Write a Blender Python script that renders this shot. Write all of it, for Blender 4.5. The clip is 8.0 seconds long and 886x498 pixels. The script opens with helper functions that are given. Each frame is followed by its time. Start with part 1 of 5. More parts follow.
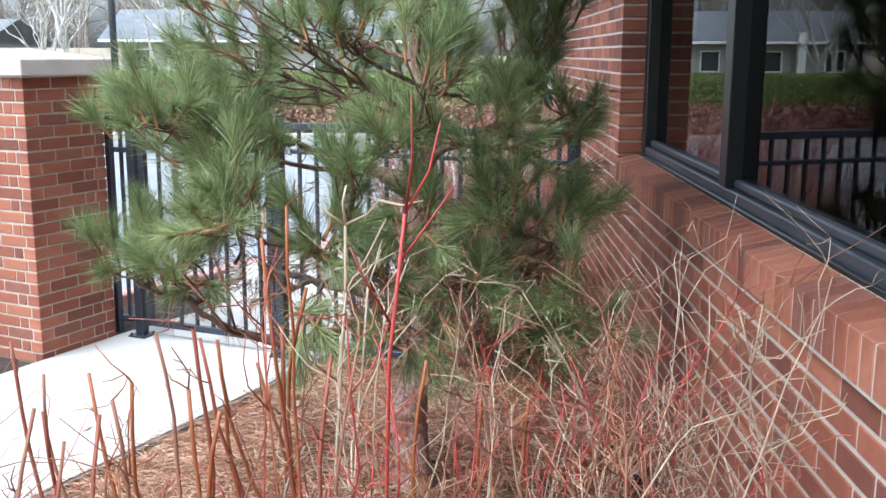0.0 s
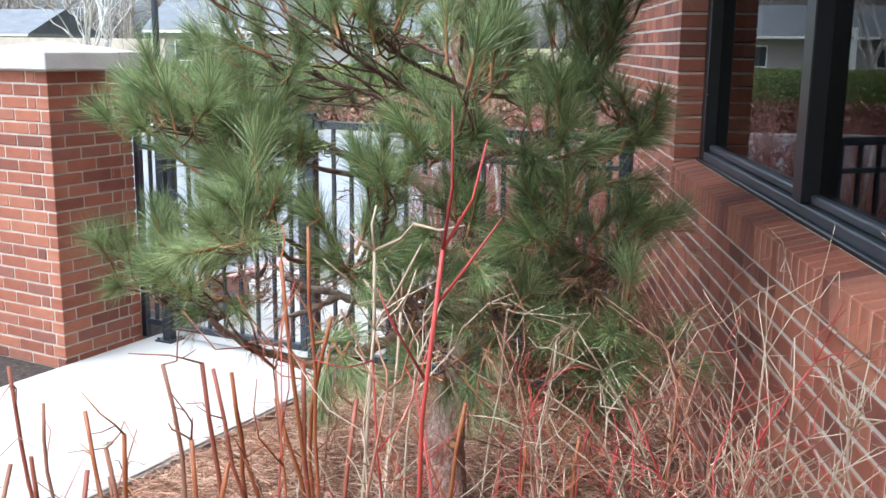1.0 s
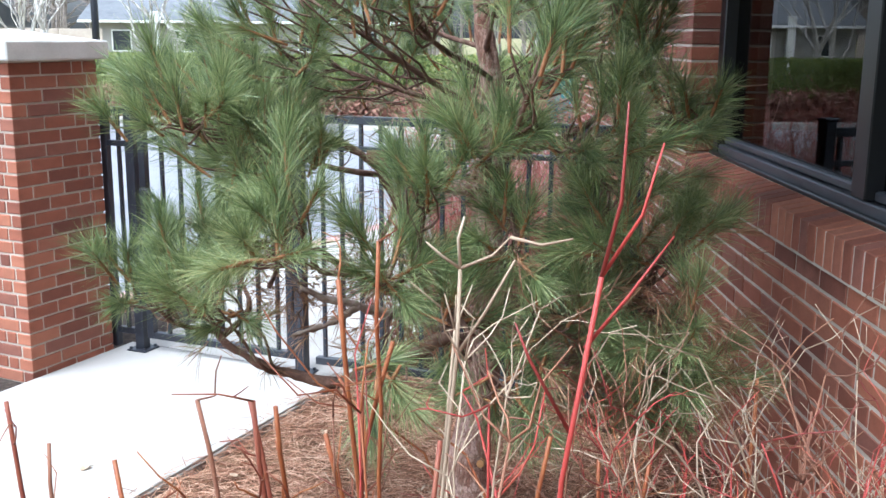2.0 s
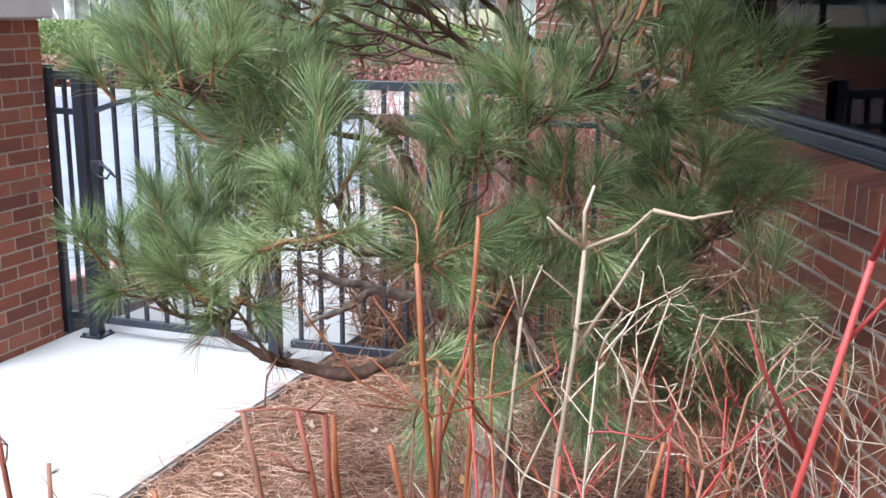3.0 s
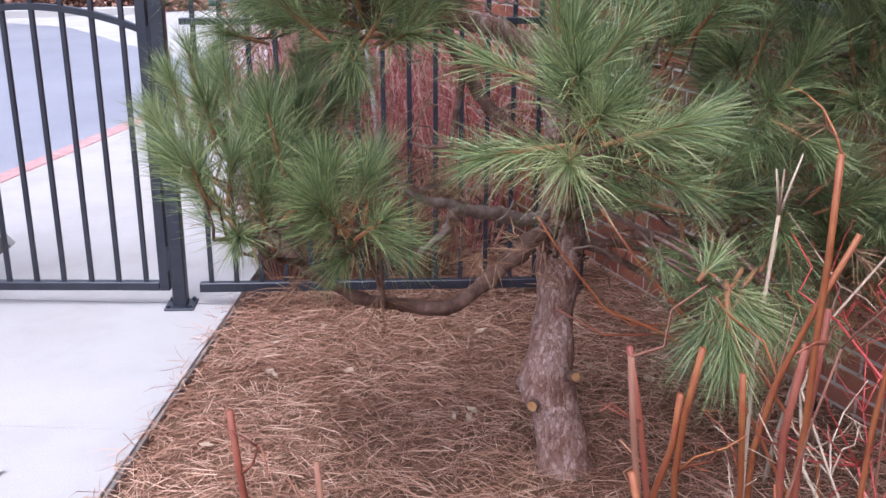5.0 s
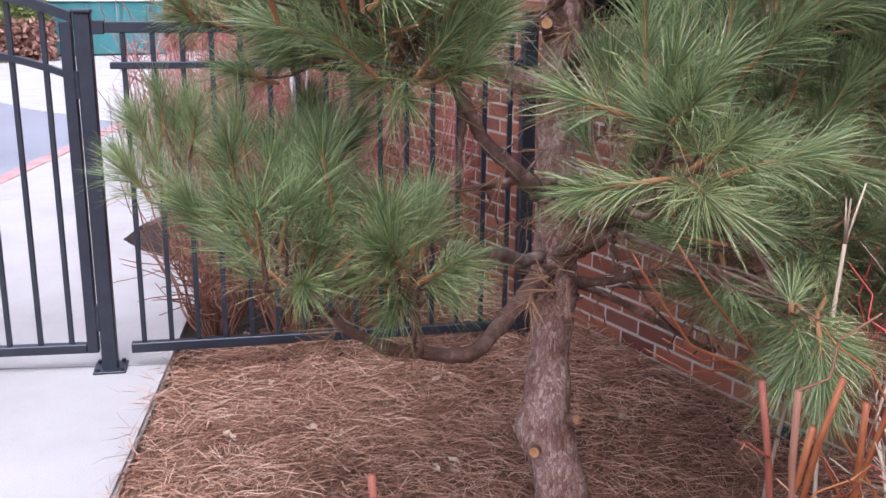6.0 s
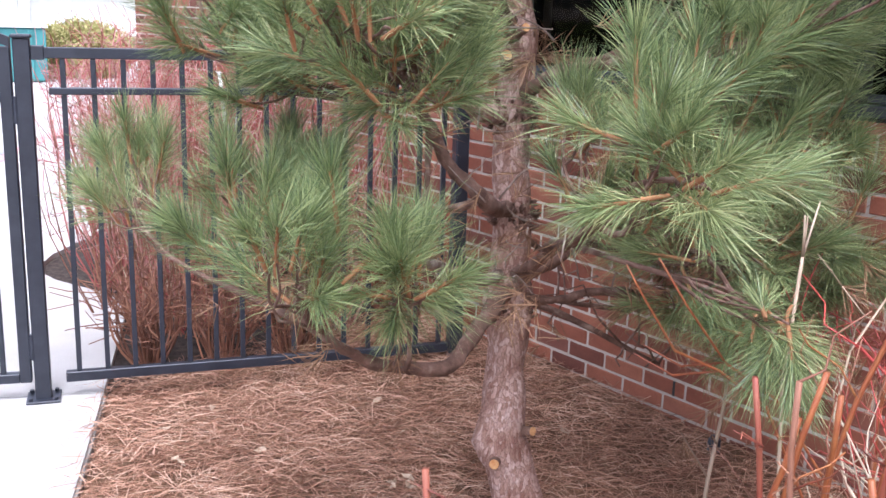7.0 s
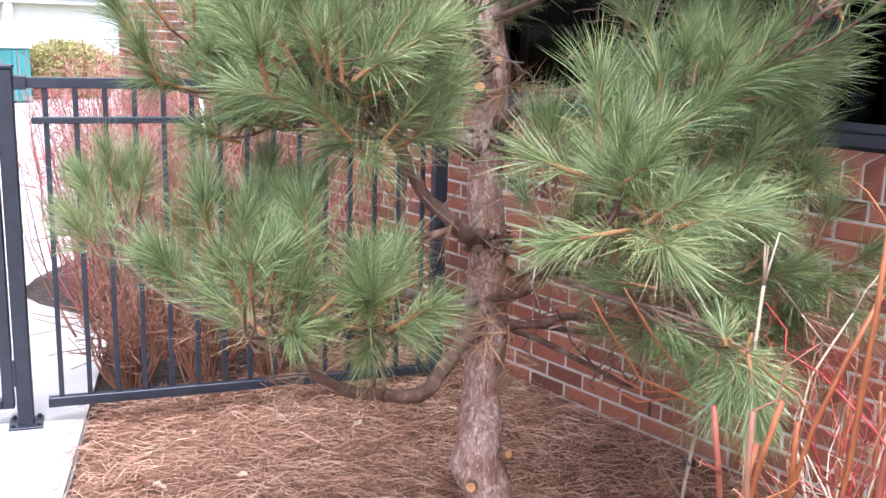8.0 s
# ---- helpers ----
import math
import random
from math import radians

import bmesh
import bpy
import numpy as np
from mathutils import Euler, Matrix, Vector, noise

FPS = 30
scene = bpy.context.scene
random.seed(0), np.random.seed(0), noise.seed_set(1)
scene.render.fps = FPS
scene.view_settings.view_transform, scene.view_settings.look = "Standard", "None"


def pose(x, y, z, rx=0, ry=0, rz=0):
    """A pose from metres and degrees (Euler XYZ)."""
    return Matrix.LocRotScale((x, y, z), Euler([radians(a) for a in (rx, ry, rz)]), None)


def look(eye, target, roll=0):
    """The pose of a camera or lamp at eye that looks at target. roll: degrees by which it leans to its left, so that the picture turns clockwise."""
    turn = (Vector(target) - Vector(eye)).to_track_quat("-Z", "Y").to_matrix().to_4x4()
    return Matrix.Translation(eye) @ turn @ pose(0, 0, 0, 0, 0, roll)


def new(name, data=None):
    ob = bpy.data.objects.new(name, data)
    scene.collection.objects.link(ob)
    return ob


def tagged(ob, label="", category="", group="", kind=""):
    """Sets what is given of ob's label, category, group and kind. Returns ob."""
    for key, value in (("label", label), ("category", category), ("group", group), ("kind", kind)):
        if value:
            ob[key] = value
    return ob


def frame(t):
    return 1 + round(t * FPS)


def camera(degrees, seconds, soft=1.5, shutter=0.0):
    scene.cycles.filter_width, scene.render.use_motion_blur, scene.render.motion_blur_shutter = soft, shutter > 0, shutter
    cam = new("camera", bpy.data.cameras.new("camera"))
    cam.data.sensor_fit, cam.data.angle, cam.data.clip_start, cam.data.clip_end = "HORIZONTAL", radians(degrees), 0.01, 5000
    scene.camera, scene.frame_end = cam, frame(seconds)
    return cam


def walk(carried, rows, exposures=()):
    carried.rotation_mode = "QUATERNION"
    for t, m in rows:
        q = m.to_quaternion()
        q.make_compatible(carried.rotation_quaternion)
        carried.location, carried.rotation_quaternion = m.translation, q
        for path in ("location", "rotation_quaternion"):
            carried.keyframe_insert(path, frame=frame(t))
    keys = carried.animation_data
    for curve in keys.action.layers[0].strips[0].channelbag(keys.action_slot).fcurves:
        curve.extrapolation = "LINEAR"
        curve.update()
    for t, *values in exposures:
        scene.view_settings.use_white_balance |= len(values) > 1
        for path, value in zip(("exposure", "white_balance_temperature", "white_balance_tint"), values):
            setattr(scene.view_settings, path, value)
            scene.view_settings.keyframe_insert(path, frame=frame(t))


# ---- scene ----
cam = camera(48.0, 8.0)
PATH = [
    (0, (0.359, 0.36, 1.716), (0.311, 2.322, 1.333), 0.2),
    (0.5, (0.424, 0.464, 1.733), (0.305, 2.426, 1.36), 1.0),
    (1, (0.341, 0.674, 1.733), (0.215, 2.63, 1.335), 0.6),
    (1.5, (0.148, 0.816, 1.735), (0.091, 2.771, 1.317), 0.5),
    (1.7, (0.104, 0.869, 1.732), (0.065, 2.825, 1.316), 0.5),
    (2.8, (-0.146, 1.193, 1.674), (-0.04, 3.141, 1.232), 0.5),
    (3, (-0.233, 1.268, 1.661), (-0.09, 3.207, 1.19), 0.6),
    (3.5, (-0.534, 1.376, 1.633), (-0.258, 3.288, 1.113), 1.0),
    (4, (-0.75, 1.559, 1.58), (-0.413, 3.453, 1.033), 1.4),
    (4.5, (-0.93, 1.761, 1.567), (-0.477, 3.61, 0.953), -0.1),
    (4.7, (-1.026, 1.762, 1.565), (-0.458, 3.572, 0.929), -0.1),
    (5.8, (-1.385, 2.041, 1.518), (-0.451, 3.722, 0.97), 0.4),
    (6, (-1.468, 2.057, 1.516), (-0.476, 3.711, 0.987), 0.6),
    (6.5, (-1.702, 2.065, 1.482), (-0.552, 3.633, 1.015), 2.3),
    (7, (-1.714, 2.085, 1.511), (-0.52, 3.621, 1.048), 1.8),
    (7.5, (-1.72, 2.057, 1.543), (-0.504, 3.578, 1.087), 1.6),
    (8, (-1.72, 2.029, 1.556), (-0.501, 3.555, 1.125), 1.6),
]
walk(cam, [(t, look(eye, target, roll)) for t, eye, target, roll in PATH],
     [(0.0, 1.72, 5400, 4), (1.5, 1.70, 5380, 5), (3.5, 1.56, 5300, 10), (4.5, 1.18, 5380, 19), (6.0, 1.16, 5500, 22), (6.5, 1.44, 5520, 20), (7.0, 1.72, 5530, 18), (8.0, 1.97, 5470, 16)])

# ---- world, sun, exposure ----
world = bpy.data.worlds.new("overcast_sky")
scene.world = world
world.use_nodes = True
wn, wl = world.node_tree.nodes, world.node_tree.links
sky = wn.new("ShaderNodeTexSky")
sky.sky_type, sky.sun_disc = "NISHITA", False
sky.sun_elevation, sky.sun_rotation = radians(62), radians(217)
sky.air_density, sky.dust_density, sky.ozone_density = 1.0, 5.0, 1.0
grey = wn.new("ShaderNodeHueSaturation")
grey.inputs["Saturation"].default_value = 0.25
wl.new(sky.outputs[0], grey.inputs["Color"])
wl.new(grey.outputs[0], wn["Background"].inputs["Color"])
wn["Background"].inputs["Strength"].default_value = 0.15

sun = new("sun", bpy.data.lights.new("sun", "SUN"))
sun.data.energy, sun.data.angle, sun.data.color = 0.75, radians(30), (1.0, 0.97, 0.93)
sun.matrix_world = look((-3.4, -4.5, 10.6), (0, 0, 0))


# ---- materials ----
def node_material(name, rough=0.7, metal=0.0, spec=0.4):
    m = bpy.data.materials.new(name)
    m.use_nodes = True
    b = m.node_tree.nodes["Principled BSDF"]
    b.inputs["Roughness"].default_value = rough
    b.inputs["Metallic"].default_value = metal
    b.inputs["Specular IOR Level"].default_value = spec
    return m, m.node_tree.nodes, m.node_tree.links, b


def ramp(nodes, stops):
    r = nodes.new("ShaderNodeValToRGB")
    while len(r.color_ramp.elements) < len(stops):
        r.color_ramp.elements.new(0.5)
    for e, (p, c) in zip(r.color_ramp.elements, stops):
        e.position, e.color = p, (*c, 1)
    return r


def noise_tex(nodes, links, scale, detail=4, rough=0.6, coords="Object", stretch=None):
    tc = nodes.new("ShaderNodeTexCoord")
    n = nodes.new("ShaderNodeTexNoise")
    n.inputs["Scale"].default_value, n.inputs["Detail"].default_value, n.inputs["Roughness"].default_value = scale, detail, rough
    if stretch:
        mp = nodes.new("ShaderNodeMapping")
        mp.inputs["Scale"].default_value = stretch
        links.new(tc.outputs[coords], mp.inputs["Vector"])
        links.new(mp.outputs[0], n.inputs["Vector"])
    else:
        links.new(tc.outputs[coords], n.inputs["Vector"])
    return n


def mix_colour(nodes, links, kind, fac, a, b):
    x = nodes.new("ShaderNodeMix")
    x.data_type, x.blend_type = "RGBA", kind
    for sock, v in ((x.inputs[0], fac), (x.inputs[6], a), (x.inputs[7], b)):
        if isinstance(v, bpy.types.NodeSocket):
            links.new(v, sock)
        elif isinstance(v, tuple):
            sock.default_value = (*v, 1)
        else:
            sock.default_value = v
    return x.outputs[2]


def bump(nodes, links, bsdf, height, strength=0.3, dist=0.01):
    b = nodes.new("ShaderNodeBump")
    b.inputs["Strength"].default_value, b.inputs["Distance"].default_value = strength, dist
    links.new(height, b.inputs["Height"])
    links.new(b.outputs[0], bsdf.inputs["Normal"])


def surface(name, stops, scale=8, fine=60, rough=0.75, spec=0.35, bump_strength=0.25, dist=0.004, world_coords=False, grime=0.35, fine_amount=0.5):
    """Two scales of noise: broad stains pick the ramp, fine grain modulates it and gives relief."""
    m, n, l, b = node_material(name, rough, 0, spec)
    co = "Object"
    broad, grain = noise_tex(n, l, scale, 5, 0.6, co), noise_tex(n, l, fine, 6, 0.7, co)
    r = ramp(n, stops)
    l.new(broad.outputs["Fac"], r.inputs[0])
    g = ramp(n, [(0.3, (1 - grime,) * 3), (0.7, (1.0,) * 3)])
    l.new(grain.outputs["Fac"], g.inputs[0])
    l.new(mix_colour(n, l, "MULTIPLY", fine_amount, r.outputs[0], g.outputs[0]), b.inputs["Base Color"])
    bump(n, l, b, grain.outputs["Fac"], bump_strength, dist)
    return m


def brick_material(name, joined):
    m, n, l, b = node_material(name, 0.82, 0, 0.25)
    if joined:
        rnd = n.new("ShaderNodeNewGeometry").outputs["Random Per Island"]
    else:
        rnd = n.new("ShaderNodeObjectInfo").outputs["Random"]
    r = ramp(n, [(0.0, (0.175, 0.068, 0.048)), (0.25, (0.275, 0.098, 0.060)), (0.55, (0.335, 0.123, 0.074)), (0.8, (0.395, 0.160, 0.096)), (1.0, (0.230, 0.097, 0.072))])
    l.new(rnd, r.inputs[0])
    broad, grain = noise_tex(n, l, 9, 5), noise_tex(n, l, 140, 5, 0.75)
    c1 = ramp(n, [(0.3, (0.72, 0.70, 0.70)), (0.7, (1.08, 1.05, 1.03))])
    l.new(broad.outputs["Fac"], c1.inputs[0])
    c2 = ramp(n, [(0.35, (0.78, 0.76, 0.75)), (0.7, (1.0, 1.0, 1.0))])
    l.new(grain.outputs["Fac"], c2.inputs[0])
    x = mix_colour(n, l, "MULTIPLY", 1.0, r.outputs[0], c1.outputs[0])
    l.new(mix_colour(n, l, "MULTIPLY", 0.7, x, c2.outputs[0]), b.inputs["Base Color"])
    bump(n, l, b, grain.outputs["Fac"], 0.35, 0.002)
    return m


BRICK, BRICK_JOINED = brick_material("red_brick", False), brick_material("red_brick_field", True)
MORTAR = surface("cream_mortar", [(0.3, (0.44, 0.375, 0.31)), (0.7, (0.57, 0.50, 0.42))], 12, 300, 0.9)
LIMESTONE = surface("cast_limestone", [(0.25, (0.50, 0.48, 0.44)), (0.75, (0.66, 0.64, 0.60))], 5, 120, 0.85)
CONCRETE = surface("pale_concrete", [(0.25, (0.39, 0.362, 0.325)), (0.5, (0.44, 0.415, 0.382)), (0.8, (0.485, 0.46, 0.428))], 2.2, 160, 0.85, dist=0.0015)
CONCRETE_EDGE = surface("dark_concrete", [(0.3, (0.16, 0.14, 0.12)), (0.7, (0.30, 0.27, 0.24))], 9, 90, 0.9)
ASPHALT = surface("worn_asphalt", [(0.3, (0.224, 0.223, 0.246)), (0.7, (0.304, 0.302, 0.327))], 0.7, 90, 0.42, 0.5)
CURB_PAINT = surface("faded_red_paint", [(0.3, (0.44, 0.21, 0.19)), (0.7, (0.54, 0.36, 0.33))], 7, 120, 0.7)
SOIL = surface("bed_soil", [(0.3, (0.13, 0.075, 0.045)), (0.7, (0.25, 0.145, 0.085))], 10, 110, 0.95, 0.1, 0.8, 0.01)
MULCH = surface("dark_mulch", [(0.3, (0.035, 0.028, 0.024)), (0.7, (0.11, 0.085, 0.07))], 30, 140, 0.95, 0.1, 0.9, 0.012)
GRASS = surface("dormant_grass", [(0.3, (0.20, 0.20, 0.09)), (0.7, (0.34, 0.29, 0.17))], 0.4, 12, 0.95, 0.1)
PAINT = surface("navy_black_paint", [(0.3, (0.014, 0.016, 0.024)), (0.7, (0.026, 0.029, 0.040))], 14, 200, 0.42, 0.5, 0.08, 0.001)
FRAME_METAL = surface("dark_window_metal", [(0.3, (0.006, 0.0065, 0.008)), (0.7, (0.011, 0.012, 0.014))], 5, 150, 0.35, 0.5, 0.05, 0.001)
FLASHING = surface("grey_flashing", [(0.3, (0.035, 0.038, 0.045)), (0.7, (0.06, 0.064, 0.075))], 4, 120, 0.4, 0.5, 0.05, 0.001)
# near-black colour standing in for shade indoors and in the weep slot
UNLIT_DARK = surface("unlit_dark", [(0.3, (0.03, 0.028, 0.026)), (0.7, (0.05, 0.046, 0.043))], 2, 20, 0.9)
SOFFIT = surface("pale_soffit", [(0.3, (0.5, 0.49, 0.46)), (0.7, (0.6, 0.59, 0.56))], 2, 40, 0.9)
CUT_WOOD = surface("cut_wood", [(0.3, (0.42, 0.18, 0.06)), (0.7, (0.56, 0.33, 0.15))], 60, 300, 0.8)
DRY_LEAF = surface("dry_leaf", [(0.3, (0.42, 0.30, 0.20)), (0.7, (0.58, 0.45, 0.32))], 40, 200, 0.9)
SHINGLE = surface("grey_shingles", [(0.3, (0.13, 0.135, 0.145)), (0.7, (0.19, 0.195, 0.205))], 1.2, 14, 0.9)
SIDING = surface("pale_siding", [(0.3, (0.28, 0.265, 0.245)), (0.7, (0.36, 0.345, 0.325))], 0.8, 12, 0.85)
WHITE_TRIM = surface("white_trim", [(0.3, (0.70, 0.70, 0.69)), (0.7, (0.78, 0.78, 0.77))], 3, 40, 0.6)
BOARD = surface("weathered_boards", [(0.3, (0.40, 0.33, 0.27)), (0.7, (0.52, 0.45, 0.38))], 2, 25, 0.9)
TEAL = surface("teal_paint", [(0.3, (0.05, 0.19, 0.19)), (0.7, (0.08, 0.26, 0.255))], 1.5, 30, 0.5)
BIRCH = surface("pale_bark", [(0.35, (0.30, 0.27, 0.24)), (0.6, (0.60, 0.57, 0.53))], 6, 50, 0.9)
GREY_TWIG = surface("grey_twigs", [(0.3, (0.162, 0.135, 0.121)), (0.7, (0.324, 0.277, 0.243))], 3, 30, 0.9)
WINDOW_DARK = surface("dark_panes", [(0.3, (0.03, 0.035, 0.04)), (0.7, (0.06, 0.065, 0.07))], 2, 20, 0.2)


def glass_material():
    m, n, l, b = node_material("tinted_glass", 0.0, 0, 0.6)
    b.inputs["Base Color"].default_value = (0.16, 0.17, 0.17, 1)
    b.inputs["Transmission Weight"].default_value = 1.0
    b.inputs["IOR"].default_value = 1.19
    return m


GLASS = glass_material()


def strand_material(name, stops, rough=0.55, spec=0.4, through_light=0.0, patch=2.5):
    """Colour varies strand by strand and, more broadly, patch by patch."""
    m, n, l, b = node_material(name, rough, 0, spec)
    r = ramp(n, stops)
    rnd = n.new("ShaderNodeNewGeometry").outputs["Random Per Island"]
    broad = noise_tex(n, l, patch, 3)
    add = n.new("ShaderNodeMath")
    add.operation = "MULTIPLY_ADD"
    add.inputs[1].default_value, add.inputs[2].default_value = 0.75, 0.0
    l.new(rnd, add.inputs[0])
    sub = n.new("ShaderNodeMath")
    sub.operation = "MULTIPLY_ADD"
    sub.inputs[1].default_value = 0.8
    l.new(broad.outputs["Fac"], sub.inputs[0])
    sub.inputs[2].default_value = -0.24
    tot = n.new("ShaderNodeMath")
    l.new(add.outputs[0], tot.inputs[0]), l.new(sub.outputs[0], tot.inputs[1])
    l.new(tot.outputs[0], r.inputs[0])
    l.new(r.outputs[0], b.inputs["Base Color"])
    if through_light:
        t = n.new("ShaderNodeBsdfTranslucent")
        l.new(r.outputs[0], t.inputs["Color"])
        mx = n.new("ShaderNodeMixShader")
        mx.inputs[0].default_value = through_light
        l.new(b.outputs[0], mx.inputs[1]), l.new(t.outputs[0], mx.inputs[2])
        l.new(mx.outputs[0], n["Material Output"].inputs["Surface"])
    return m


NEEDLES = strand_material("pine_needles", [(0.0, (0.050, 0.074, 0.030)), (0.25, (0.098, 0.142, 0.054)), (0.55, (0.180, 0.238, 0.090)), (0.8, (0.32, 0.365, 0.155)), (1.0, (0.43, 0.44, 0.21))], 0.38, 0.45, 0.2)
DRY_NEEDLES = strand_material("dry_needles", [(0.0, (0.110, 0.061, 0.033)), (0.5, (0.242, 0.132, 0.072)), (1.0, (0.440, 0.275, 0.154))], 0.7, 0.3, 0.15)
STRAW = strand_material("pine_straw", [(0.0, (0.13, 0.060, 0.038)), (0.35, (0.30, 0.148, 0.09)), (0.7, (0.47, 0.27, 0.178)), (1.0, (0.66, 0.46, 0.33))], 0.7, 0.3)
RED_CANE = strand_material("red_bark", [(0.0, (0.13, 0.030, 0.026)), (0.4, (0.28, 0.040, 0.033)), (0.8, (0.42, 0.058, 0.046)), (1.0, (0.38, 0.13, 0.07))], 0.5, 0.4, 0, 6)
ORANGE_CANE = strand_material("orange_bark", [(0.0, (0.13, 0.034, 0.020)), (0.45, (0.23, 0.062, 0.024)), (0.8, (0.29, 0.105, 0.033)), (1.0, (0.40, 0.21, 0.075))], 0.5, 0.4, 0, 30)
PALE_CANE = strand_material("dead_pale_twig", [(0.0, (0.20, 0.135, 0.09)), (0.5, (0.35, 0.26, 0.18)), (1.0, (0.53, 0.43, 0.32))], 0.8, 0.2, 0, 6)
MAROON_CANE = strand_material("maroon_bark", [(0.0, (0.11, 0.032, 0.024)), (0.5, (0.21, 0.055, 0.034)), (1.0, (0.28, 0.11, 0.055))], 0.55, 0.35, 0, 25)
BROWN_CANE = strand_material("brown_bark", [(0.0, (0.12, 0.055, 0.035)), (0.5, (0.21, 0.095, 0.06)), (1.0, (0.32, 0.15, 0.085))], 0.7, 0.3, 0, 6)
FAR_RED = strand_material("far_red_twigs", [(0.0, (0.19, 0.050, 0.044)), (0.45, (0.37, 0.10, 0.085)), (1.0, (0.56, 0.36, 0.31))], 0.7, 0.3, 0, 2)
HEDGE_LEAF = strand_material("hedge_leaves", [(0.0, (0.078, 0.117, 0.039)), (0.5, (0.169, 0.221, 0.065)), (1.0, (0.351, 0.351, 0.104))], 0.6, 0.3, 0.2, 0.8)
YELLOW_LEAF = strand_material("yellow_leaves", [(0.0, (0.22, 0.22, 0.07)), (0.5, (0.36, 0.33, 0.12)), (1.0, (0.50, 0.44, 0.20))], 0.6, 0.3, 0.2, 0.8)
RUSSET = strand_material("russet_stems", [(0.0, (0.168, 0.084, 0.060)), (0.5, (0.288, 0.144, 0.108)), (1.0, (0.396, 0.228, 0.168))], 0.8, 0.2, 0, 1.0)


def bark_material():
    m, n, l, b = node_material("pine_bark", 0.9, 0, 0.2)
    tc, mp = n.new("ShaderNodeTexCoord"), n.new("ShaderNodeMapping")
    mp.inputs["Scale"].default_value = (1, 1, 0.48)
    l.new(tc.outputs["Object"], mp.inputs["Vector"])
    warp = n.new("ShaderNodeTexNoise")
    warp.inputs["Scale"].default_value, warp.inputs["Detail"].default_value = 26, 4
    l.new(mp.outputs[0], warp.inputs["Vector"])
    vm = n.new("ShaderNodeVectorMath")
    vm.operation = "MULTIPLY_ADD"
    vm.inputs[1].default_value = (0.045,) * 3
    l.new(warp.outputs["Color"], vm.inputs[0]), l.new(mp.outputs[0], vm.inputs[2])
    vo = n.new("ShaderNodeTexVoronoi")
    vo.feature = "DISTANCE_TO_EDGE"
    vo.inputs["Scale"].default_value = 100
    l.new(vm.outputs[0], vo.inputs["Vector"])
    cell = n.new("ShaderNodeTexVoronoi")
    cell.inputs["Scale"].default_value = 100
    l.new(vm.outputs[0], cell.inputs["Vector"])
    crack = ramp(n, [(0.0, (0.62,) * 3), (0.12, (1.0,) * 3)])
    l.new(vo.outputs["Distance"], crack.inputs[0])
    plate = ramp(n, [(0.1, (0.31, 0.175, 0.132)), (0.5, (0.43, 0.275, 0.219)), (0.9, (0.60, 0.435, 0.37))])
    l.new(cell.outputs["Color"], plate.inputs[0])
    fine = noise_tex(n, l, 160, 5, 0.7)
    c = mix_colour(n, l, "MIX", crack.outputs[0], (0.105, 0.052, 0.036), plate.outputs[0])
    blotch = noise_tex(n, l, 11, 4, 0.6)
    br = ramp(n, [(0.35, (0.62, 0.50, 0.44)), (0.6, (1.0, 1.0, 1.0))])
    l.new(blotch.outputs["Fac"], br.inputs[0])
    c = mix_colour(n, l, "MULTIPLY", 0.85, c, br.outputs[0])
    fr = ramp(n, [(0.3, (0.65,) * 3), (0.7, (1.1,) * 3)])
    l.new(fine.outputs["Fac"], fr.inputs[0])
    l.new(mix_colour(n, l, "MULTIPLY", 0.8, c, fr.outputs[0]), b.inputs["Base Color"])
    bump(n, l, b, crack.outputs[0], 0.9, 0.006)
    return m


BARK = bark_material()
LIMB_BARK = surface("limb_bark", [(0.3, (0.085, 0.048, 0.035)), (0.55, (0.176, 0.103, 0.075)), (0.78, (0.338, 0.244, 0.194))], 22, 130, 0.9, 0.2, 0.8, 0.004)
PALE_LIMB = surface("weathered_dead_limb", [(0.3, (0.15, 0.10, 0.075)), (0.55, (0.27, 0.205, 0.165)), (0.78, (0.42, 0.35, 0.30))], 22, 130, 0.9, 0.2, 0.8, 0.004)
SHOOT_BARK = surface("orange_shoot_bark", [(0.3, (0.25, 0.105, 0.045)), (0.7, (0.38, 0.19, 0.085))], 60, 300, 0.8)


# ---- mesh helpers ----
def mesh_of(name, bm, material):
    me = bpy.data.meshes.new(name)
    bm.to_mesh(me)
    bm.free()
    me.materials.append(material)
    return me


def part(name, bm, material=None, parent=None, label="", smooth=False):
    """One mesh object under a thing or a part."""
    me = mesh_of(name, bm, material) if isinstance(bm, bmesh.types.BMesh) else bm
    if smooth:
        me.shade_smooth()
    ob = new(name, me)
    ob.parent = parent
    return tagged(ob, label)


def thing(name, label, category, at=(0, 0, 0), turn=0.0, group="", kind=""):
    ob = new(name)
    ob.empty_display_size = 0.1
    ob.matrix_basis = pose(*at, 0, 0, turn)
    return tagged(ob, label, category, group, kind)


def box(bm, lo, hi, bevel=0.0, m=None):
    c, s = [(a + b) / 2 for a, b in zip(lo, hi)], [b - a for a, b in zip(lo, hi)]
    made = bmesh.ops.create_cube(bm, size=1.0, matrix=Matrix.LocRotScale(c, None, s))["verts"]
    if bevel:
        edges = list({e for v in made for e in v.link_edges})
        out = bmesh.ops.bevel(bm, geom=edges, offset=bevel, segments=1, affect="EDGES", clamp_overlap=True)
        made = list({v for f in out["faces"] for v in f.verts} | {v for v in made if v.is_valid})
    if m is not None:
        bmesh.ops.transform(bm, matrix=m, verts=made)
    return made


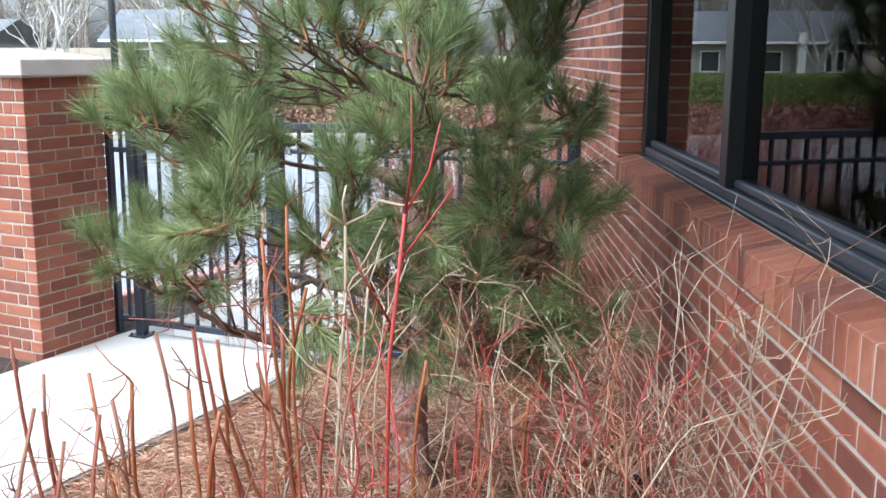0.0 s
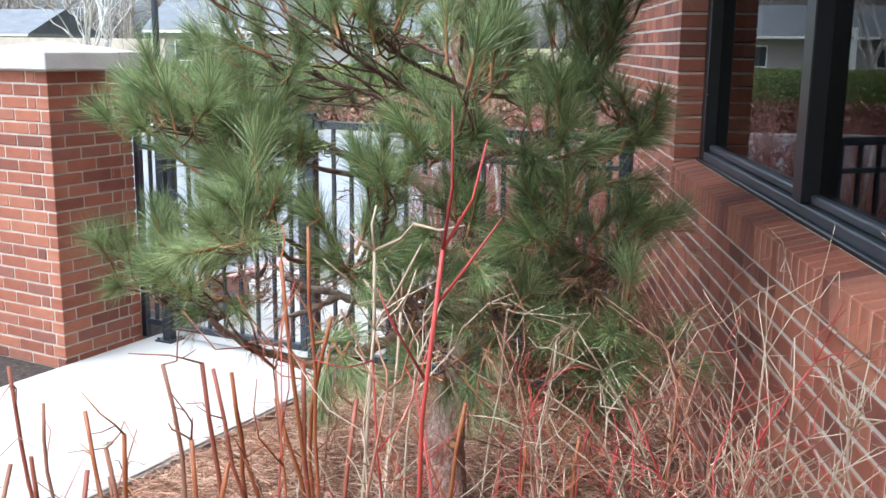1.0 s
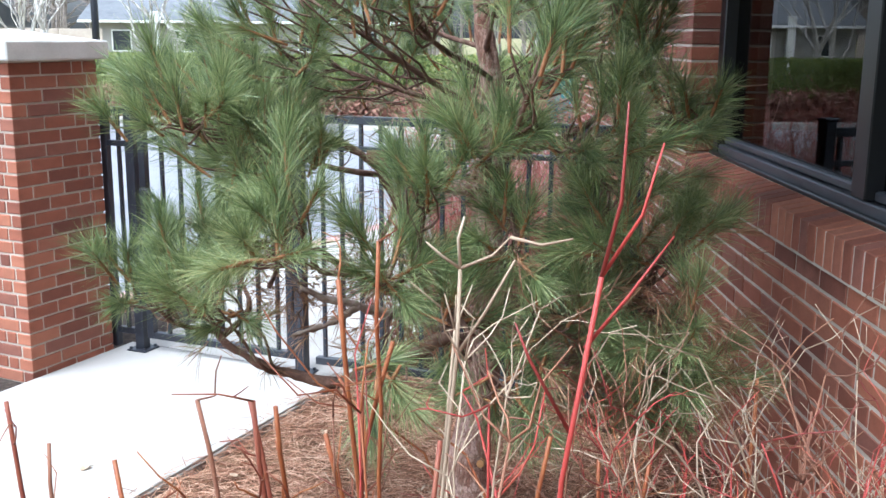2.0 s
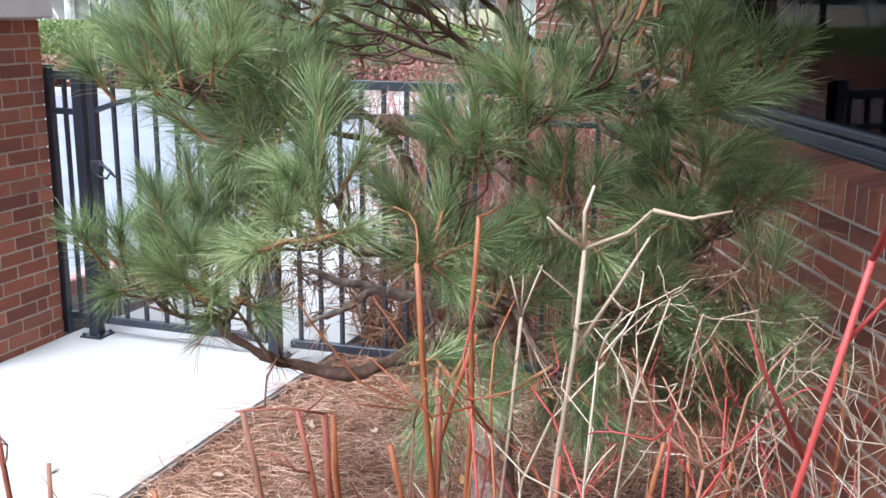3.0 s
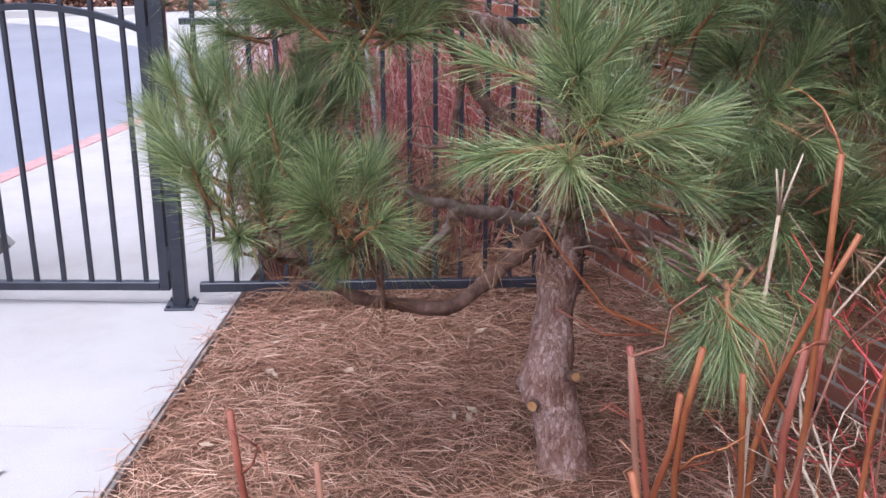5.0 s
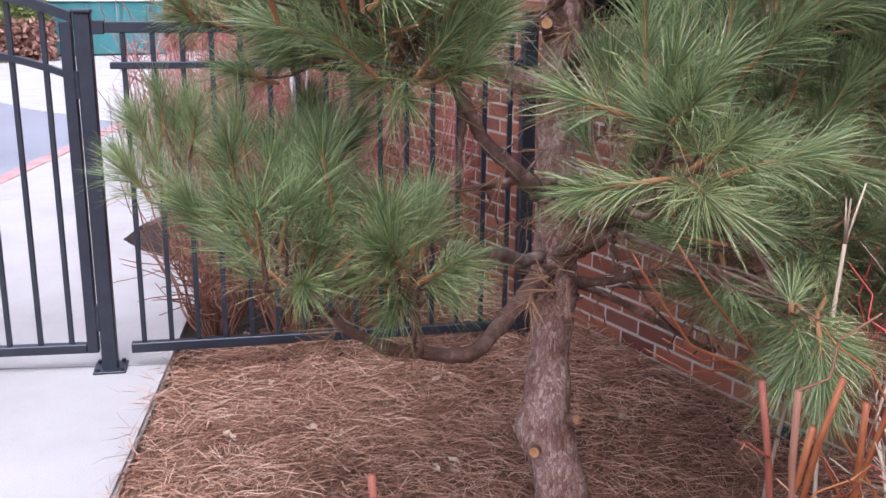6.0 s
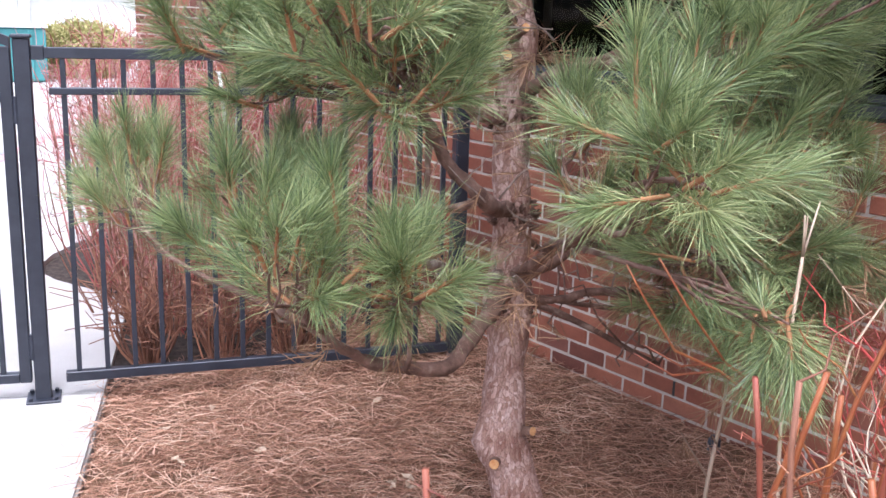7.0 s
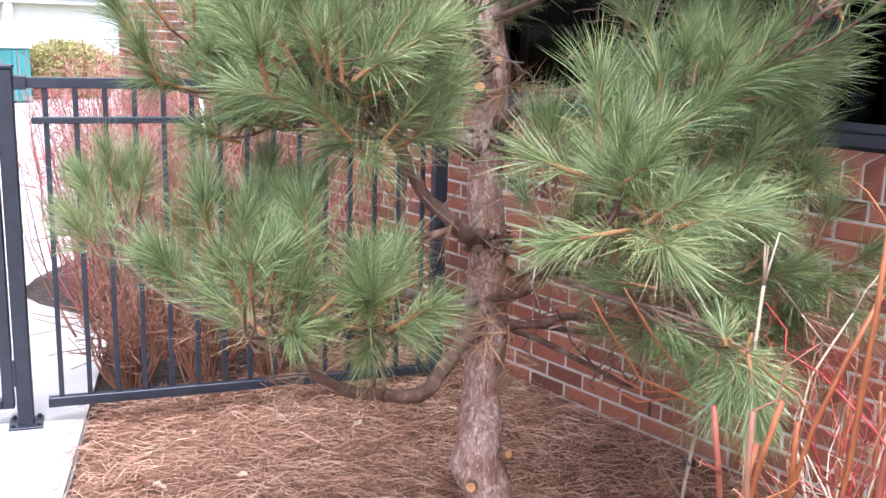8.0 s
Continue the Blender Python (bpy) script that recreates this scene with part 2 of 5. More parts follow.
def boxed(lo, hi, bevel=0.0):
    bm = bmesh.new()
    box(bm, lo, hi, bevel)
    return bm


def prism(points, z0, z1):
    """An upright prism over a plan outline."""
    bm = bmesh.new()
    low, high = [bm.verts.new((x, y, z0)) for x, y in points], [bm.verts.new((x, y, z1)) for x, y in points]
    bm.faces.new(high), bm.faces.new(low[::-1])
    for i in range(len(points)):
        j = (i + 1) % len(points)
        bm.faces.new((low[i], low[j], high[j], high[i]))
    bmesh.ops.recalc_face_normals(bm, faces=bm.faces)
    return bm


def tube_data(points, radii, sides, verts, faces, cap=True):
    """Adds a tapered tube along points to plain lists."""
    pts = [Vector(p) for p in points]
    base = len(verts)
    side = None
    for i, p in enumerate(pts):
        d = (pts[min(i + 1, len(pts) - 1)] - pts[max(i - 1, 0)]).normalized()
        if side is None:
            side = d.orthogonal().normalized()
        side = (side - d * side.dot(d)).normalized()
        up = d.cross(side)
        for k in range(sides):
            a = 2 * math.pi * k / sides
            verts.append(tuple(p + radii[i] * (math.cos(a) * side + math.sin(a) * up)))
    for i in range(len(pts) - 1):
        for k in range(sides):
            a, b = base + i * sides + k, base + i * sides + (k + 1) % sides
            faces.append((a, b, b + sides, a + sides))
    if cap:
        faces.append(tuple(range(base + sides - 1, base - 1, -1)))
        last = base + (len(pts) - 1) * sides
        faces.append(tuple(range(last, last + sides)))


def data_mesh(name, verts, faces, material, smooth=False):
    me = bpy.data.meshes.new(name)
    me.from_pydata([tuple(v) for v in verts], [], faces)
    me.update()
    me.materials.append(material)
    if smooth:
        me.shade_smooth()
    return me


def bent(a, b, steps, sway, rng, sag=0.0):
    """Points from a to b with a smooth random sway."""
    a, b = Vector(a), Vector(b)
    off1, off2 = [Vector((rng.gauss(0, 1), rng.gauss(0, 1), rng.gauss(0, 0.7))) * sway * (b - a).length for _ in range(2)]
    out = []
    for i in range(steps + 1):
        t = i / steps
        out.append(a.lerp(b, t) + off1 * math.sin(math.pi * t) + off2 * 0.6 * math.sin(2 * math.pi * t) - Vector((0, 0, sag * math.sin(math.pi * t))))
    return out


def strands(name, root, way, length, width, material, rng, curve=0.12):
    """Thin bent blades, each of five corners: arrays of roots, directions and lengths."""
    n = len(root)
    way = way / np.linalg.norm(way, axis=1, keepdims=True)
    ref = rng.normal(size=(n, 3))
    side = np.cross(way, ref)
    side /= np.linalg.norm(side, axis=1, keepdims=True) + 1e-9
    bow = np.cross(way, side) * (rng.normal(size=(n, 1)) * curve)
    L, w = length[:, None], (width * (0.8 + 0.4 * rng.random(n)))[:, None] / 2
    mid, tip = root + way * L * 0.55 + bow * L * 0.5, root + way * L + bow * L * 0.1 - np.array([0, 0, 1]) * L * 0.06
    v = np.stack([root - side * w, root + side * w, mid + side * w, mid - side * w, tip], 1).reshape(-1, 3)
    me = bpy.data.meshes.new(name)
    me.vertices.add(5 * n)
    me.vertices.foreach_set("co", v.astype(np.float32).ravel())
    k = (np.arange(n) * 5)[:, None]
    loops = np.concatenate([k + np.array([0, 1, 2, 3]), k + np.array([3, 2, 4])], 1).ravel()
    me.loops.add(7 * n)
    me.loops.foreach_set("vertex_index", loops.astype(np.int32))
    me.polygons.add(2 * n)
    starts = (np.arange(n) * 7)[:, None] + np.array([0, 4])
    me.polygons.foreach_set("loop_start", starts.ravel().astype(np.int32))
    me.update(calc_edges=True)
    me.materials.append(material)
    return me


# ---- plan of the gate and path ----
SKEW = radians(25)
ALONG, ACROSS = Vector((math.sin(SKEW), math.cos(SKEW), 0)), Vector((math.cos(SKEW), -math.sin(SKEW), 0))
PIER_NEAR = Vector((-2.053, 5.754, 0))
PIER = 0.57
PATH_WIDE = 1.385
WALL_X, WALL_END = 1.125, 9.6
WIN_Y0, WIN_Y1, WIN_Z0, WIN_Z1 = 2.075, 5.46, 1.20, 2.82
COURSE, STRETCH, JOINT = 0.0677, 0.2032, 0.0105
POST_L, POST_R, POST_W, POST_P = Vector((-1.648, 6.271, 0)), Vector((-0.700, 5.888, 0)), Vector((0.89, 5.335, 0)), Vector((-1.81, 6.335, 0))


def spot(u, v, z=0.0):
    """A place u metres right of the path's border and v metres along the path from the pier's near corner."""
    p = PIER_NEAR + ACROSS * u + ALONG * v
    return (p.x, p.y, z)


# ---- ground, road, path ----
def heights(x, y):
    far = max(0.0, y - 20)
    return -0.22 - min(0.25, 0.01 * far)


def build_ground():
    bm = bmesh.new()
    xs = [-3000, -400, -120, -60, -30, -12, -6, -3, 0, 3, 6, 12, 30, 60, 120, 400, 3000]
    ys = [-3000, -400, -100, -30, -8, 0, 6, 12, 17, 20, 26, 34, 45, 60, 90, 160, 400, 3000]
    grid = [[bm.verts.new((x, y, heights(x, y))) for x in xs] for y in ys]
    for j in range(len(ys) - 1):
        for i in range(len(xs) - 1):
            bm.faces.new((grid[j][i], grid[j][i + 1], grid[j + 1][i + 1], grid[j + 1][i]))
    tagged(part("ground", bm, GRASS), "pale dormant grass ground around the lot", "ground", kind="structure")


build_ground()
CURB_A, CURB_B = Vector((-5.15, 2.25, 0)), Vector((2.05, 14.3, 0))
curb_way = (CURB_B - CURB_A).normalized()
curb_out = Vector((-curb_way.y, curb_way.x, 0))
road = part("road", prism([tuple((CURB_A - curb_way * 14 + curb_out * 0.1).xy), tuple((CURB_B + curb_out * 0.1).xy), (9, 20.6), (16, 21.4), (16, 22.0), (-40, 22.0), (-40, -12)], -0.2, -0.13), ASPHALT)
tagged(road, "worn grey asphalt parking lot beside the red curb", "road", kind="structure")
apron = part("road_apron", prism([(-2.2, 21.9), (-0.6, 19.9), (0.4, 15.5), (1.3, 13.2), (2.4, 14.2), (6.0, 18.0), (16, 19.5), (16, 31), (3.2, 31), (1.0, 22.2)], -0.19, -0.124), CONCRETE)
tagged(apron, "pale concrete driveway apron beyond the asphalt", "road", kind="structure")


def build_curb():
    curb = thing("curb", "faded red painted concrete curb along the asphalt", "curb", kind="structure")
    total, n = (CURB_B - CURB_A).length, 7
    turn = Matrix.Rotation(math.atan2(curb_way.y, curb_way.x), 4, "Z")
    for i in range(n):
        bm = boxed((i * total / n + 0.004, 0.0, -0.2), ((i + 1) * total / n - 0.004, 0.15, 0.004), 0.012)
        bmesh.ops.transform(bm, matrix=Matrix.Translation(CURB_A) @ turn, verts=bm.verts)
        part("curb_stone", bm, CURB_PAINT, curb)


build_curb()


def build_path():
    path = thing("path", "pale concrete walkway slabs leading to the gate", "path", kind="structure")
    joints = [-9.386, -7.886, -6.386, -4.886, -3.386, -1.886, -0.386, 0.72]
    for a, b in zip(joints, joints[1:]):
        m = Matrix.Translation(PIER_NEAR) @ Matrix.Rotation(-SKEW, 4, "Z")
        bm = boxed((0.0, a + 0.002, -0.14), (PATH_WIDE, b - 0.002, 0.0), 0.0015)
        bmesh.ops.transform(bm, matrix=m, verts=bm.verts)
        part("slab", bm, CONCRETE, path)
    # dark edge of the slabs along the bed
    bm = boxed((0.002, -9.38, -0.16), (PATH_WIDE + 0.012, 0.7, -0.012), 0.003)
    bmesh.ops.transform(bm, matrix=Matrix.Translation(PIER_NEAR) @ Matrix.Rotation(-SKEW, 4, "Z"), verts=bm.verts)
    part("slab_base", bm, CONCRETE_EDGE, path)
    q = [spot(0.02, 0.728)[:2], (-1.40, 6.98), (-1.36, 7.10), (-1.43, 7.38), (-1.57, 7.76)]
    far = [tuple((CURB_A + curb_way * s).xy) for s in (7.0, 8.4)]
    right = [(0.55, 8.75), (0.02, 8.2), (-0.17, 7.89), (-0.14, 7.6), (-0.05, 7.35), (0.02, 7.2), (0.03, 7.0), (-0.08, 6.72)]
    near = [spot(PATH_WIDE, 0.728)[:2]]
    part("slab", prism(q + far + right + near, -0.14, -0.001), CONCRETE, path)
    far2 = [tuple((CURB_A + curb_way * s).xy) for s in (8.408, 13.2)]
    part("slab", prism([far2[0], far2[1], (3.1, 12.0), (0.555, 8.745)], -0.14, -0.001), CONCRETE, path)


build_path()
mulch = part("mulch_strip", prism([spot(-0.02, 0.60)[:2], spot(0.0, 0.72)[:2], (-1.42, 6.99), (-1.38, 7.12), (-1.45, 7.38), (-1.59, 7.74), tuple((CURB_A + curb_way * 3.4 - curb_out * 0.0).xy), (-3.6, 4.6), (-2.9, 4.2), spot(-0.02, -0.3)[:2]], -0.16, -0.035), MULCH)
tagged(mulch, "dark crumbled mulch strip beside the brick pier", "mulch", kind="structure")


def bed_height(x, y):
    n = noise.noise(Vector((x * 1.7, y * 1.7, 0.3))) * 0.03 + noise.noise(Vector((x * 6, y * 6, 2.0))) * 0.012
    mound = 0.05 * math.exp(-((x - 0.0) ** 2 + (y - 4.1) ** 2) / 0.7)
    return -0.035 + mound + n + 0.085 * max(0.0, min(1.0, (x - 0.1) / 0.9))


def inside_bed(x, y):
    rel = Vector((x, y, 0)) - PIER_NEAR
    u = rel.dot(ACROSS)
    return u > PATH_WIDE + 0.004 and x < WALL_X


def build_bed():
    bm = bmesh.new()
    step = 0.06
    verts = {}
    for j in range(int(8.95 / step) + 1):
        yy = -3.0 + j * step
        left = PIER_NEAR + ACROSS * (PATH_WIDE + 0.004) + ALONG * ((yy - (PIER_NEAR + ACROSS * (PATH_WIDE + 0.004)).y) / ALONG.y)
        for i in range(41):
            xx = left.x + (WALL_X + 0.02 - left.x) * i / 40
            verts[i, j] = bm.verts.new((xx, yy, bed_height(xx, yy) - (0.02 if i == 0 else 0)))
    for (i, j), v in verts.items():
        if (i + 1, j + 1) in verts:
            bm.faces.new((v, verts[i + 1, j], verts[i + 1, j + 1], verts[i, j + 1]))
    bed = part("bed_soil", bm, SOIL, smooth=True)
    tagged(bed, "brown soil planting bed between path and wall", "soil", kind="structure")
    back = part("bed_soil_beyond", prism([(-0.46, 5.95), (1.2, 5.9), (1.2, 9.6), (2.2, 11.3), (0.55, 8.74), (0.02, 8.2), (-0.17, 7.89), (-0.14, 7.6), (-0.05, 7.35), (0.02, 7.2), (0.03, 7.0), (-0.08, 6.72)], -0.15, -0.03), MULCH)
    tagged(back, "dark mulched bed beyond the fence", "mulch", kind="structure")


build_bed()


# ---- brick pier ----
def brick_mesh(length, height=COURSE - JOINT, depth=0.09):
    """A bevelled brick, its face towards -y, centred on its length, standing on z = 0."""
    bm = bmesh.new()
    box(bm, (-length / 2, 0, 0), (length / 2, depth, height), 0.0035)
    return mesh_of("brick", bm, BRICK)


STRETCHER, HALF = brick_mesh(STRETCH - JOINT), brick_mesh((STRETCH - JOINT * 2) / 2 + 0.0)


def lay(parent, me, x, y, z, turn, rng):
    ob = new("brick", me)
    ob.parent = parent
    ob.matrix_basis = pose(x + rng.uniform(-0.0015, 0.0015), y, z + rng.uniform(-0.0012, 0.0012), 0, rng.uniform(-0.3, 0.3), turn)
    return ob


def build_pier():
    rng = random.Random(3)
    pier = thing("brick_pier", "square red brick gate pier with a pale stone cap", "pier", tuple(PIER_NEAR), -25)
    # local: x across the path (to the right), y along it; the near right corner is the origin
    core = part("mortar_core", boxed((-PIER + 0.006, 0.006, -0.12), (-0.006, PIER - 0.006, 1.60)), MORTAR, pier)
    n = 24
    for c in range(n):
        z = -0.03 + c * COURSE
        flip = c % 2
        # four faces, each starting with a whole brick at one corner; alternate courses swap the lead
        for side in range(4):
            a = side * 90
            rot = Matrix.Rotation(radians(a), 4, "Z")
            mid = Vector((-PIER / 2, PIER / 2, 0))
            lead = STRETCH - JOINT
            x = -PIER / 2 + (0.0 if flip else 0.09 + JOINT)
            left = PIER - 0.09 - JOINT
            while left > 0.04:
                ln = min(lead, left)
                if left - ln < 0.05:
                    ln = left
                p = mid + rot @ Vector((x + ln / 2, -PIER / 2, 0))
                key = round(ln, 3)
                if key not in PIER_BRICKS:
                    PIER_BRICKS[key] = brick_mesh(ln)
                lay(pier, PIER_BRICKS[key], p.x, p.y, z, a, rng)
                x += ln + JOINT
                left -= ln + JOINT
    bm = boxed((-PIER - 0.05, -0.05, 1.595), (0.05, PIER + 0.05, 1.69), 0.008)
    # low pyramid on the cap
    top = [bm.verts.new((-PIER - 0.046, -0.046, 1.688)), bm.verts.new((0.046, -0.046, 1.688)), bm.verts.new((0.046, PIER + 0.046, 1.688)), bm.verts.new((-PIER - 0.046, PIER + 0.046, 1.688))]
    peak = bm.verts.new((-PIER / 2, PIER / 2, 1.745))
    for i in range(4):
        bm.faces.new((top[i], top[(i + 1) % 4], peak))
    part("cap", bm, LIMESTONE, pier, "pale weathered cast stone cap")


PIER_BRICKS = {}
build_pier()


# ---- building ----
def brick_data(verts, faces, axis, face, out, a, b, z0, z1, depth=0.09, chamfer=0.0035):
    """A brick with a chamfered face, into plain lists. axis: the face's normal (0: x, 1: y); out: which way it looks."""
    k = len(verts)
    c = chamfer
    for d, i in ((depth, 0.0), (c, 0.0), (0.0, c)):
        for s, z in ((a + i, z0 + i), (b - i, z0 + i), (b - i, z1 - i), (a + i, z1 - i)):
            p = face - out * d
            verts.append((p, s, z) if axis == 0 else (s, p, z))
    for r in (0, 4):
        for j in range(4):
            q = (k + r + j, k + r + (j + 1) % 4, k + r + 4 + (j + 1) % 4, k + r + 4 + j)
            faces.append(q if (axis == 0) == (out > 0) else q[::-1])
    q = (k + 8, k + 9, k + 10, k + 11)
    faces.append(q if (axis == 0) == (out > 0) else q[::-1])


def build_wall():
    rng = random.Random(5)
    wall = thing("wall_brick", "long red brick building wall with a wide dark window", "wall", kind="structure")
    # upper wall is unseen; its height is set to block sky over the bed
    top, y0 = 7.2, -6.0
    core = bmesh.new()
    face = WALL_X + 0.0035
    # the core leaves the window's opening free
    for lo, hi in (((face, y0, -0.3), (1.5, WALL_END - 0.006, WIN_Z0 - 0.10)), ((face, WIN_Y1 + 0.006, WIN_Z0 - 0.10), (1.5, WALL_END - 0.006, top)),
                   ((face, y0, WIN_Z0 - 0.10), (1.5, WIN_Y0 - 0.006, top)), ((face, WIN_Y0 - 0.006, WIN_Z1), (1.5, WIN_Y1 + 0.006, top)),
                   ((1.5, WALL_END - 0.3, -0.3), (12, WALL_END - 0.006, top))):
        box(core, lo, hi)
    part("mortar_core", core, MORTAR, wall)
    rest = ([], [])
    base = WIN_Z0 - 0.11 - 17 * COURSE
    singles = 0
    rows = int((top - base) / COURSE)
    for c in range(rows):
        z = base + c * COURSE
        if WIN_Z0 - 0.115 < z + COURSE * 0.6 and z + 0.01 < WIN_Z1:
            spans = [(y0, WIN_Y0 - 0.004), (WIN_Y1 + 0.004, WALL_END)]
            if z < WIN_Z0 - 0.02:
                spans = [(y0, WIN_Y0 - 0.004), (WIN_Y1 + 0.012, WALL_END)]
        else:
            spans = [(y0, WALL_END)]
        for s0, s1 in spans:
            y = s0 - (STRETCH / 2 if c % 2 else 0)
            while y < s1 - 0.01:
                a, b = max(y, s0), min(y + STRETCH - JOINT, s1)
                y += STRETCH
                if b - a < 0.03:
                    continue
                near = 2.5 < a < 5.6 and -0.1 < z < 0.90
                if near and b - a > STRETCH - JOINT - 0.002 and singles < 300:
                    lay(wall, STRETCHER, WALL_X, (a + b) / 2, z, -90, rng)
                    singles += 1
                else:
                    brick_data(*rest, 0, WALL_X + rng.uniform(-0.001, 0.001), -1, a, b, z, z + COURSE - JOINT)
        # brick ends in the window's jambs
        if WIN_Z0 - 0.05 < z < WIN_Z1 - 0.03:
            brick_data(*rest, 1, WIN_Y1, -1, WALL_X, WALL_X + 0.30, z, z + COURSE - JOINT, 0.05)
            brick_data(*rest, 1, WIN_Y0, 1, WALL_X, WALL_X + 0.30, z, z + COURSE - JOINT, 0.05)
    # end face of the building
    for c in range(rows):
        z = base + c * COURSE
        x = WALL_X + (0.1 if c % 2 else 0.0)
        while x < 4.0:
            brick_data(*rest, 1, WALL_END + rng.uniform(-0.001, 0.001), 1, x + JOINT, x + STRETCH, z, z + COURSE - JOINT)
            x += STRETCH
    me = data_mesh("brickwork", *rest, BRICK_JOINED)
    tagged(part("brickwork", me, None, wall), kind="stuff")
    # window sill: sloping rowlock bricks
    one = bmesh.new()
    for v in box(one, (-0.012, 0, -0.11), (0.10, 0.0677 - 0.008, 0.0), 0.003):
        if v.co.z > -0.02:
            v.co.z += v.co.x * 0.22
    rowlock = mesh_of("sill_brick", one, BRICK)
    for i in range(round((WIN_Y1 - WIN_Y0) / 0.0677)):
        ob = part("sill_brick", rowlock, None, wall)
        ob.matrix_basis = pose(WALL_X + rng.uniform(-0.001, 0.001), WIN_Y1 - 0.0597 - i * 0.0677, WIN_Z0 + rng.uniform(-0.001, 0.001))
    bed = bmesh.new()
    vs = box(bed, (WALL_X - 0.009, WIN_Y0 + 0.004, WIN_Z0 - 0.118), (WALL_X + 0.11, WIN_Y1 + 0.01, WIN_Z0 - 0.004))
    for v in vs:
        if v.co.z > WIN_Z0 - 0.02:
            v.co.z += (v.co.x - WALL_X) * 0.22
    part("sill_mortar", bed, MORTAR, wall)
    # no opening is cut: a dark bar paints the slot's inner shade
    part("weep_slot_shade", boxed((WALL_X - 0.003, 4.302, 0.143), (WALL_X + 0.03, 4.312, 0.200)), UNLIT_DARK, wall, "dark bar standing for the shade inside a weep slot")
    # overhang out of view, added to shade the wall and nearby foliage
    shade_eave = prism([(WALL_X - 0.75, y0), (WALL_X + 0.0, y0), (WALL_X + 0.0, WALL_END), (WALL_X - 0.75, WALL_END)], 3.30, 3.52)
    part("shade_eave", shade_eave, SOFFIT, wall, "unseen pale eave added to shade the wall")
    part("parapet_coping", boxed((WALL_X - 0.06, y0, top), (1.6, WALL_END + 0.05, top + 0.12), 0.01), LIMESTONE, wall)


build_wall()


def build_window():
    win = thing("window_1", "wide dark-framed window with two tinted panes", "window", kind="structure")
    x = WALL_X + 0.12
    z0, z1 = WIN_Z0 + 0.018, WIN_Z1
    mid = 3.83

    def bar(name, lo, hi, mat=FRAME_METAL, bev=0.004):
        part(name, boxed(lo, hi, bev), mat, win)

    bar("window_frame", (x, WIN_Y1 - 0.085, z0), (x + 0.12, WIN_Y1 - 0.004, z1))
    bar("window_frame", (x, WIN_Y0 + 0.004, z0), (x + 0.12, WIN_Y0 + 0.085, z1))
    bar("window_frame", (x, mid - 0.05, z0 + 0.052), (x + 0.12, mid + 0.05, z1))
    bar("window_frame", (x + 0.002, WIN_Y0 + 0.087, z1 - 0.08), (x + 0.118, WIN_Y1 - 0.087, z1 - 0.002))
    bar("window_frame", (x + 0.004, WIN_Y0 + 0.087, z0), (x + 0.12, WIN_Y1 - 0.087, z0 + 0.050), FLASHING)
    bar("glazing_bead", (x + 0.028, WIN_Y0 + 0.089, z0 + 0.052), (x + 0.10, mid - 0.052, z0 + 0.082), FLASHING, 0.006)
    bar("glazing_bead", (x + 0.028, mid + 0.052, z0 + 0.052), (x + 0.10, WIN_Y1 - 0.089, z0 + 0.082), FLASHING, 0.006)
    bar("drip_edge", (x - 0.016, WIN_Y0 + 0.006, z0 - 0.004), (x - 0.002, WIN_Y1 - 0.006, z0 + 0.016), FRAME_METAL, 0.003)
    for a, b in ((WIN_Y0 + 0.086, mid - 0.051), (mid + 0.051, WIN_Y1 - 0.086)):
        ob = part("pane", boxed((x + 0.055, a, z0 + 0.05), (x + 0.061, b, z1 - 0.08)), GLASS, win)
        ob.visible_shadow = False


build_window()


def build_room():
    # plain closed box; its gloom is in the surface colour
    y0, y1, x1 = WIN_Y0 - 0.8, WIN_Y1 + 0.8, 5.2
    a = part("room_floor", boxed((1.5, y0, 0.0), (x1, y1, 0.1)), UNLIT_DARK)
    tagged(a, "room floor coloured dark as if unlit", "floor", kind="structure")
    b = part("room_ceiling", boxed((1.5, y0, 2.9), (x1, y1, 3.0)), UNLIT_DARK)
    tagged(b, "room ceiling coloured dark as if unlit", "ceiling", kind="structure")
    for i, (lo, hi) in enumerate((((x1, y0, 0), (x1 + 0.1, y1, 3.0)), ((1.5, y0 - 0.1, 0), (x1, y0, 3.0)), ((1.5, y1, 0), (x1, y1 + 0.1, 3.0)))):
        tagged(part("room_wall", boxed(lo, hi), UNLIT_DARK), "inner wall coloured dark as if unlit behind the tinted window", "wall", kind="structure")


build_room()


# ---- fence and gate ----
def span(a, b):
    """The matrix whose x runs from a towards b."""
    d = b - a
    return Matrix.Translation(a) @ Matrix.Rotation(math.atan2(d.y, d.x), 4, "Z"), d.length


def fence_post(parent, x, size=0.058, high=1.375, plate=True):
    part("post", boxed((x - size / 2, -size / 2, 0.004), (x + size / 2, size / 2, high), 0.004), PAINT, parent)
    bm = boxed((x - size / 2 - 0.006, -size / 2 - 0.006, high), (x + size / 2 + 0.006, size / 2 + 0.006, high + 0.014), 0.004)
    part("post_cap", bm, PAINT, parent)
    if plate:
        bp = part("base_plate", boxed((x - 0.062, -0.062, 0.0005), (x + 0.062, 0.062, 0.010), 0.002), PAINT, parent)
        for sx in (-1, 1):
            for sy in (-1, 1):
                bm = bmesh.new()
                bmesh.ops.create_cone(bm, cap_ends=True, segments=6, radius1=0.009, radius2=0.009, depth=0.012, matrix=Matrix.Translation((x + sx * 0.046, sy * 0.046, 0.016)))
                part("bolt", bm, PAINT, bp)


